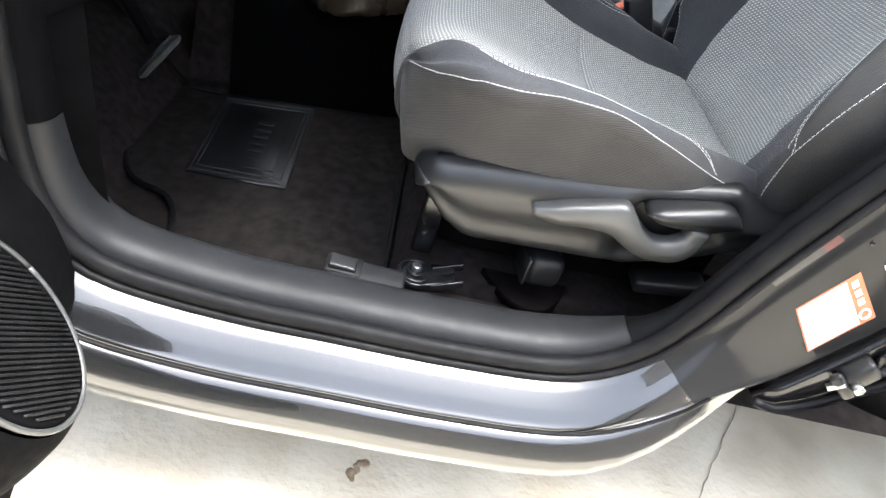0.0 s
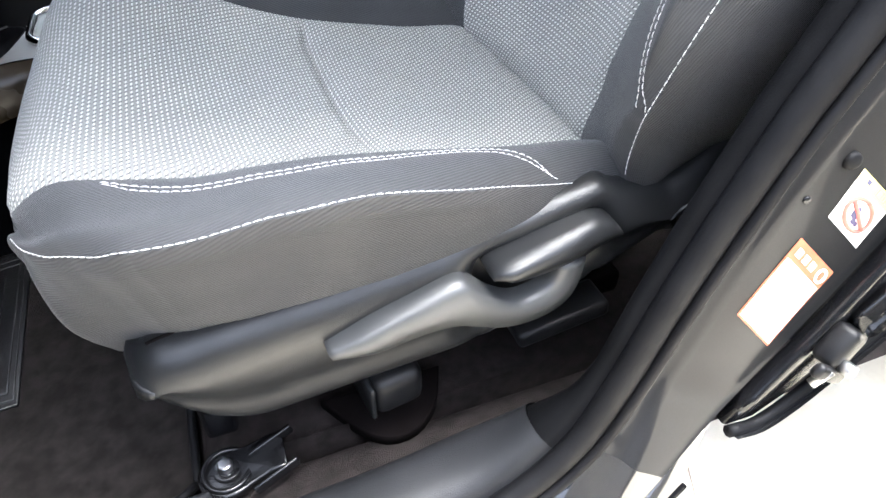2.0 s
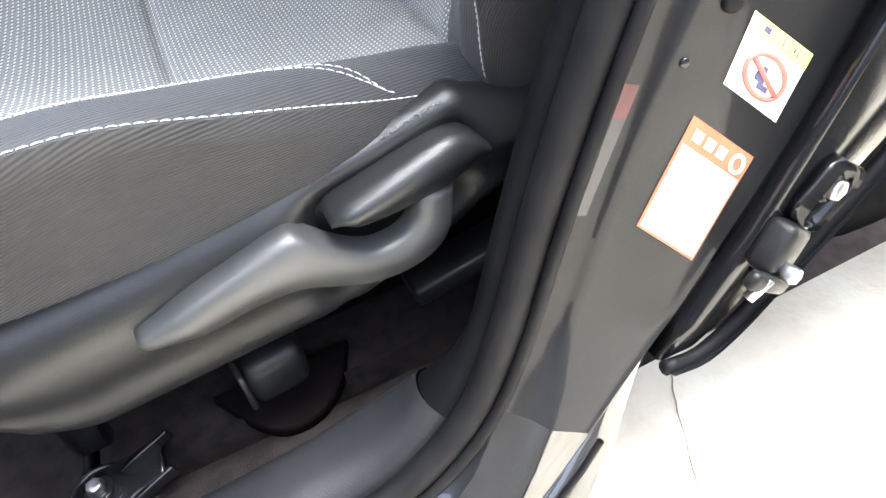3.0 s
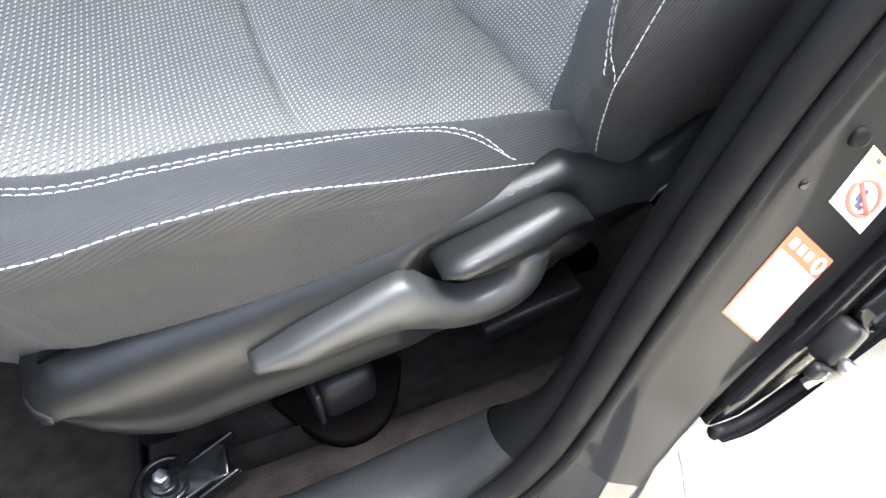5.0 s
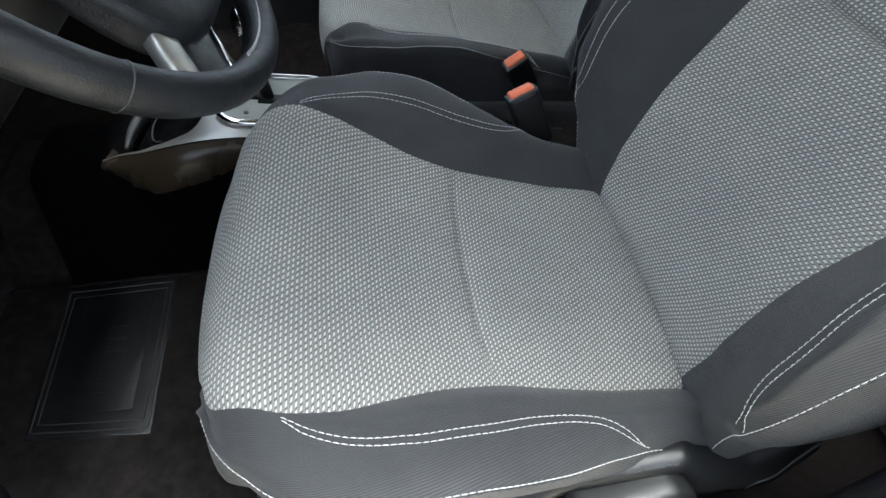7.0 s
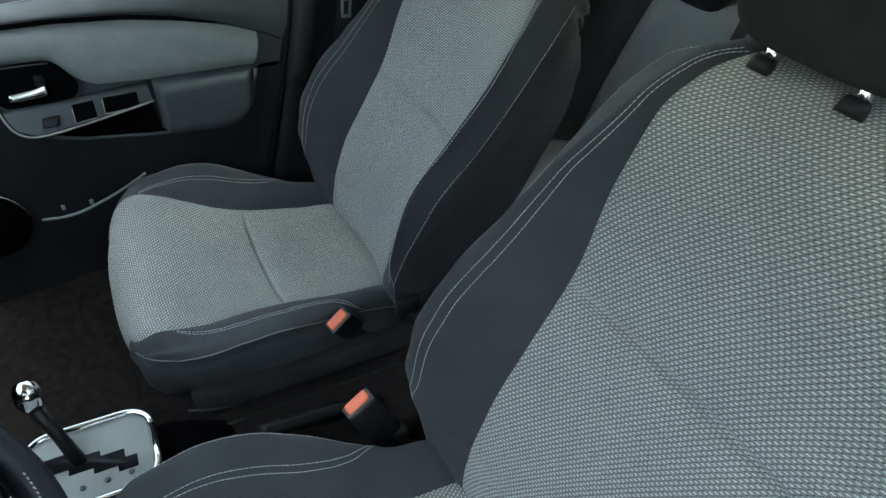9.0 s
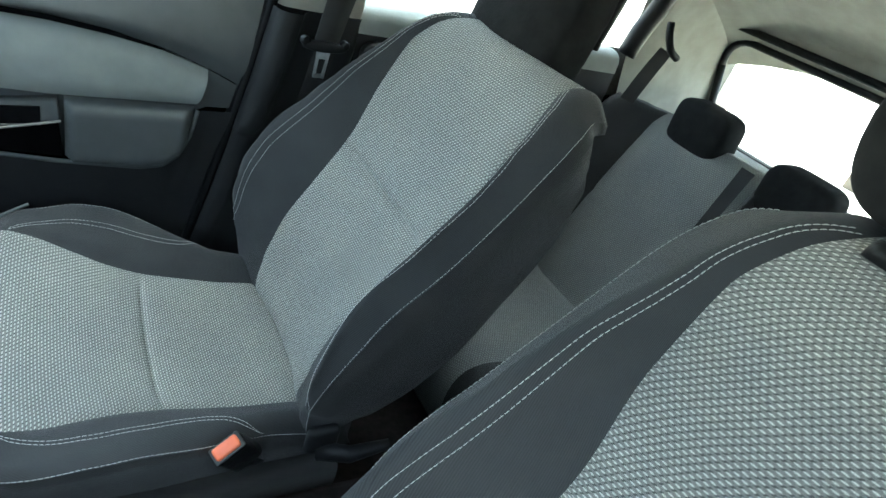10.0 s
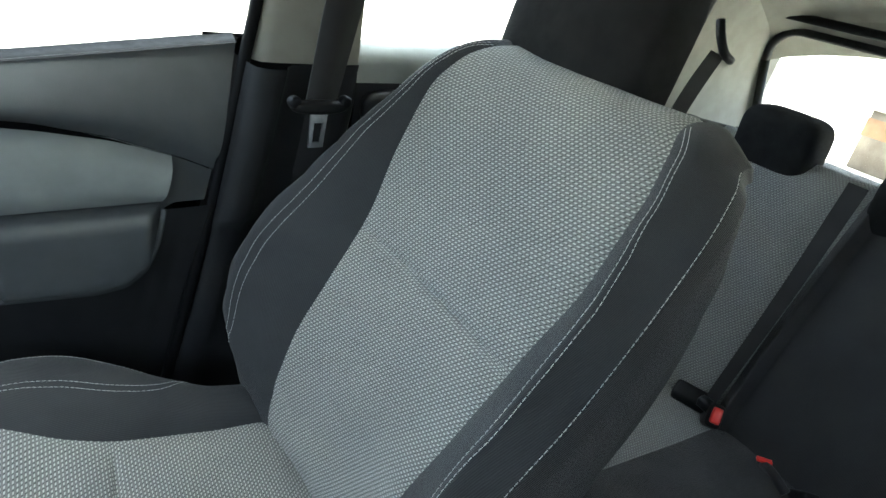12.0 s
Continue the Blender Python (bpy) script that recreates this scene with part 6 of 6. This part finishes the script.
def rear_buckles():
    g = "rear belt buckles"
    for p, mat, turn in (((0.815, 0.640, 0.535), RED, (radians(10), radians(-50), radians(30))), ((0.79, 0.44, 0.530), BUTTON, (radians(0), radians(-50), radians(55)))):
        b = thing("rear_belt_buckle", "black rear belt buckle with a red release button", "belt buckle", g, at=p)
        b.rotation_euler = turn
        part("body", box_bm((0.044, 0.028, 0.06), (0, 0, -0.026), 0.007, 3), BLACK, b)
        part("release_button", box_bm((0.030, 0.018, 0.012), (0, 0, 0.003), 0.004, 3), mat, b, "red release button")
    b = thing("rear_belt_tongue", "black belt stalk lying on the rear bench", "belt buckle", g)
    part("body", box_bm((0.04, 0.07, 0.025), (0.83, 0.70, 0.525), 0.008, 3, Euler((0, radians(-20), radians(20))).to_matrix()), BLACK, b)
    part("clip", box_bm((0.022, 0.03, 0.02), (0.825, 0.668, 0.535), 0.005, 2), SHROUD, b)
    # dark webbing strip put in as the shadow between outer and middle backrest
    w = thing("rear_gap_strip", "dark strip painting in the shaded gap down the rear backrest", "seat belt")
    rows = [[tuple(a), tuple(c)] for a, c in zip(spline([(0.99, 0.650, 0.955), (0.92, 0.652, 0.76), (0.838, 0.660, 0.53)], 16), spline([(0.99, 0.684, 0.955), (0.92, 0.680, 0.76), (0.838, 0.682, 0.53)], 16))]
    grid("webbing", rows, WEBBING, w)
    w = thing("loose_buckle_strap", "short dark strap with a thin red tab on the bench", "seat belt")
    tube("strap", spline([(0.80, 0.53, 0.53), (0.775, 0.505, 0.545), (0.77, 0.475, 0.535)], 14), 0.008, WEBBING, w, "", 8)
    part("tab", box_bm((0.01, 0.025, 0.006), (0.797, 0.532, 0.539), 0.002, 2, Euler((0, 0, radians(40))).to_matrix()), RED, w)


rear_buckles()


# ---- tail of the car ----
def tail():
    t = thing("tailgate", "tailgate with a beige surround and a bright rear window", "tailgate", kind="structure")
    # rear quarter trim, far side: wall that turns the corner into the window surround
    rows = []
    for z in np.linspace(0.86, 1.34, 30):
        lean = 0.16 * max(0.0, (z - 0.95) / 0.35) ** 2
        x0 = 1.0 + 0.05 * max(0.0, 1.09 - z) / 0.2
        plan = spline([(x0, 1.14 - lean * 0.3), (x0 + 0.10, 1.14 - lean * 0.4), (1.24, 1.15 - lean * 0.5), (1.36, 1.155 - lean * 0.6), (1.42, 1.155 - lean * 0.6), (1.445, 1.145 - lean * 0.6)], 22)
        rows.append([(x - 0.05 * max(0.0, (z - 1.05) / 0.25) ** 2, y, z) for x, y in plan])
    grid("quarter_trim", rows, HEADLINER, t, "beige rear quarter trim")
    tube("quarter_window_seal", spline([(0.975, 1.10, 1.04), (0.985, 1.095, 1.10), (1.0, 1.085, 1.16), (1.0, 1.065, 1.26), (0.95, 1.05, 1.32)], 20), 0.024, BLACK, t, "", 8)
    # window opening
    out = []
    y0, y1, z0, z1, r = -0.36, 1.140, 0.855, 1.135, 0.08
    for cy, cz, a0 in ((y1 - r, z1 - r, 0), (y0 + r, z1 - r, 90), (y0 + r, z0 + r * 0.4, 180), (y1 - r, z0 + r * 0.4, 270)):
        out += [(cy + r * math.cos(radians(a0 + 15 * k)), cz + (r if a0 < 180 else r * 0.4) * math.sin(radians(a0 + 15 * k))) for k in range(7)]
    face = lambda y, z: 1.455 - 0.35 * (z - 0.86)
    tube("window_seal", [(face(y, z), y, z) for y, z in out + out[:1]], 0.011, BLACK, t, "black rubber window seal", 8)
    tube("opening_seal", [(face(y, z) - 0.045, y + (0.035 if y > 0.4 else -0.035), z + (0.03 if z > 1.0 else 0.0)) for y, z in out + out[:1]], 0.010, RUBBER, t, "dark tailgate seal", 8)
    ring_out = [(face(y, z) - 0.03, 0.382 + (y - 0.382) * 1.12, 0.98 + (z - 0.98) * 1.45) for y, z in out + out[:1]]
    ring_in = [(face(y, z), y, z) for y, z in out + out[:1]]
    grid("window_surround", [ring_in, [tuple((np.array(a) + np.array(b)) / 2 + np.array([-0.01, 0, 0])) for a, b in zip(ring_in, ring_out)], ring_out], HEADLINER, t, "beige window surround")
    g = grid("rear_window", [[(face(y, z) + 0.004, y, z) for z in np.linspace(z0, z1, 4)] for y in np.linspace(y0, y1, 6)], GLASS, t, "rear window glass")
    g.visible_shadow = False
    grid("lower_panel", [[(x, y, z) for y in np.linspace(-0.4, 1.14, 8)] for x, z in ((1.44, 0.86), (1.47, 0.6), (1.44, 0.3))], PLASTIC, t)
    # ledge added pale to stand for sunlight on the tailgate trim
    part("sunlit_ledge", box_bm((0.34, 1.30, 0.018), (1.25, 0.38, 0.855), 0.005, 2), HEADLINER, t, "pale ledge with the sunlight on the tailgate trim in its colour")
    grid("load_floor", [[(x, y, 0.45) for y in (-0.35, 0.4, 1.12)] for x in (1.05, 1.25, 1.46)], CARPET, t)
    # near side behind the driver's doorway
    rows = [[(x, y, z) for y, z in ((-0.33, 0.30), (-0.345, 0.6), (-0.34, 0.9), (-0.32, 1.03))] for x in np.linspace(0.62, 1.46, 10)]
    grid("near_quarter", rows, DOOR_LOW, t)
    rows = [[(x, y, z) for y, z in ((-0.33, 1.03), (-0.30, 1.2), (-0.26, 1.36))] for x in np.linspace(1.0, 1.44, 6)]
    grid("near_quarter_trim", rows, HEADLINER, t)


tail()


def near_pillar_upper():
    rows = []
    for z in np.linspace(0.86, 1.56, 24):
        x0, x1 = 0.07 + 0.16 * (z - 0.86), 0.20 + 0.10 * (z - 0.86)
        y = -0.335 + 0.05 * max(0.0, z - 1.1)
        rows.append([(x, yy, z) for x, yy in spline([(x0, y - 0.02), (x0 + 0.01, y - 0.005), (x0 + 0.04, y + 0.004), (x1 - 0.04, y + 0.004), (x1 - 0.01, y - 0.005), (x1, y - 0.02)], 12)])
    p = grid("near_pillar", rows, SHADED_BLACK)
    fixed(p, "dark inner trim of the pillar beside the driver's seat", "pillar", kind="structure")


near_pillar_upper()


def grab_hook():
    h = thing("rear_belt_guide", "black rear belt guide on the quarter trim with dark webbing", "belt guide", at=(0.0, -0.004, 0.028))
    tube("guide", spline([(1.0, 1.035, 1.115), (0.995, 1.02, 1.09), (1.01, 1.01, 1.06), (1.04, 1.01, 1.045)], 16), 0.009, BLACK, h, "", 10)
    rows = [[tuple(a), tuple(c)] for a, c in zip(spline([(0.995, 1.03, 1.06), (0.985, 1.05, 0.99), (0.97, 1.06, 0.92)], 8), spline([(1.03, 1.02, 1.05), (1.025, 1.04, 0.98), (1.01, 1.05, 0.91)], 8))]
    grid("webbing", rows, WEBBING, h)


grab_hook()


# ---- outside ----
def parked_car():
    c = thing("parked_car", "white car parked across the yard", "car", at=(0.0, 8.5, 0.0))
    rows = []
    for y in (0.0, 0.1, 0.8, 1.55, 1.65):
        side = 0.0 if 0.05 < y < 1.6 else 0.03
        rows.append([(x, y, z - side) for x, z in spline([(-0.72, 0.25), (-0.80, 0.5), (-0.70, 0.78), (-0.1, 0.92), (0.45, 1.0), (1.0, 1.42), (2.0, 1.46), (2.9, 1.05), (3.25, 0.98), (3.35, 0.6), (3.28, 0.25)], 44)])
    grid("body", rows, WHITE, c)
    for y in (0.0, 1.65):
        bm = bmesh.new()
        vs = [bm.verts.new((x, y, z)) for x, z in spline([(-0.72, 0.25), (-0.80, 0.5), (-0.70, 0.78), (-0.1, 0.92), (0.45, 1.0), (1.0, 1.42), (2.0, 1.46), (2.9, 1.05), (3.25, 0.98), (3.35, 0.6), (3.28, 0.25)], 44)]
        bm.faces.new(vs)
        part("side_panel", bm, WHITE, c)
    for x in (0.05, 2.55):
        for y in (-0.02, 1.67):
            w = part("wheel", disc_bm((x, y, 0.31), (0, 1, 0), 0.31, 0.19, 0.03, 32), RUBBER, c, "black tyre")
            part("rim", disc_bm((x, y, 0.31), (0, 1, 0), 0.20, 0.20, 0.01, 24), SATIN, w, "silver rim")
    for x0, x1 in ((0.62, 1.45), (1.55, 2.5)):
        part("window", box_bm((x1 - x0, 0.01, 0.28), ((x0 + x1) / 2, -0.008, 1.14), 0.03, 2), VINYL, c)


parked_car()


def building_stand_in():
    # low block added in place of a brown building beyond the tailgate
    w = thing("building_block", "low brown brick block standing in for a building behind the car", "wall")
    part("wall", box_bm((0.25, 2.2, 0.5), (6.2, 1.55, 0.25), 0.01, 1), plain("weathered_brick", (0.13, 0.11, 0.09), (0.20, 0.17, 0.14), 0.9, 5, 0.5, 70, 0.003, spec=0.2), w)
    part("coping", box_bm((0.32, 2.3, 0.06), (6.2, 1.55, 0.53), 0.01, 2), HEADLINER, w)
    part("brown_course", box_bm((0.26, 2.22, 0.16), (6.2, 1.55, 0.36), 0.01, 1), plain("brown_brick", (0.20, 0.12, 0.07), (0.27, 0.16, 0.09), 0.85, 6, 0.5, 80, 0.003), w)


building_stand_in()


def side_wall():
    """Plain rendered wall beyond the open doors, unseen, added to cut sky and feed reflections."""
    w = thing("unseen_side_wall", "unseen plain wall added to cut the sky and feed reflections", "wall", kind="structure")
    part("wall", box_bm((14.0, 0.2, 2.6), (-1.0, -4.6, 1.3), 0.02, 2), plain("grey_render", (0.16, 0.155, 0.145), (0.21, 0.205, 0.195), 0.9, 1.5, 0.5, 60, 0.004, spec=0.2), w)


side_wall()
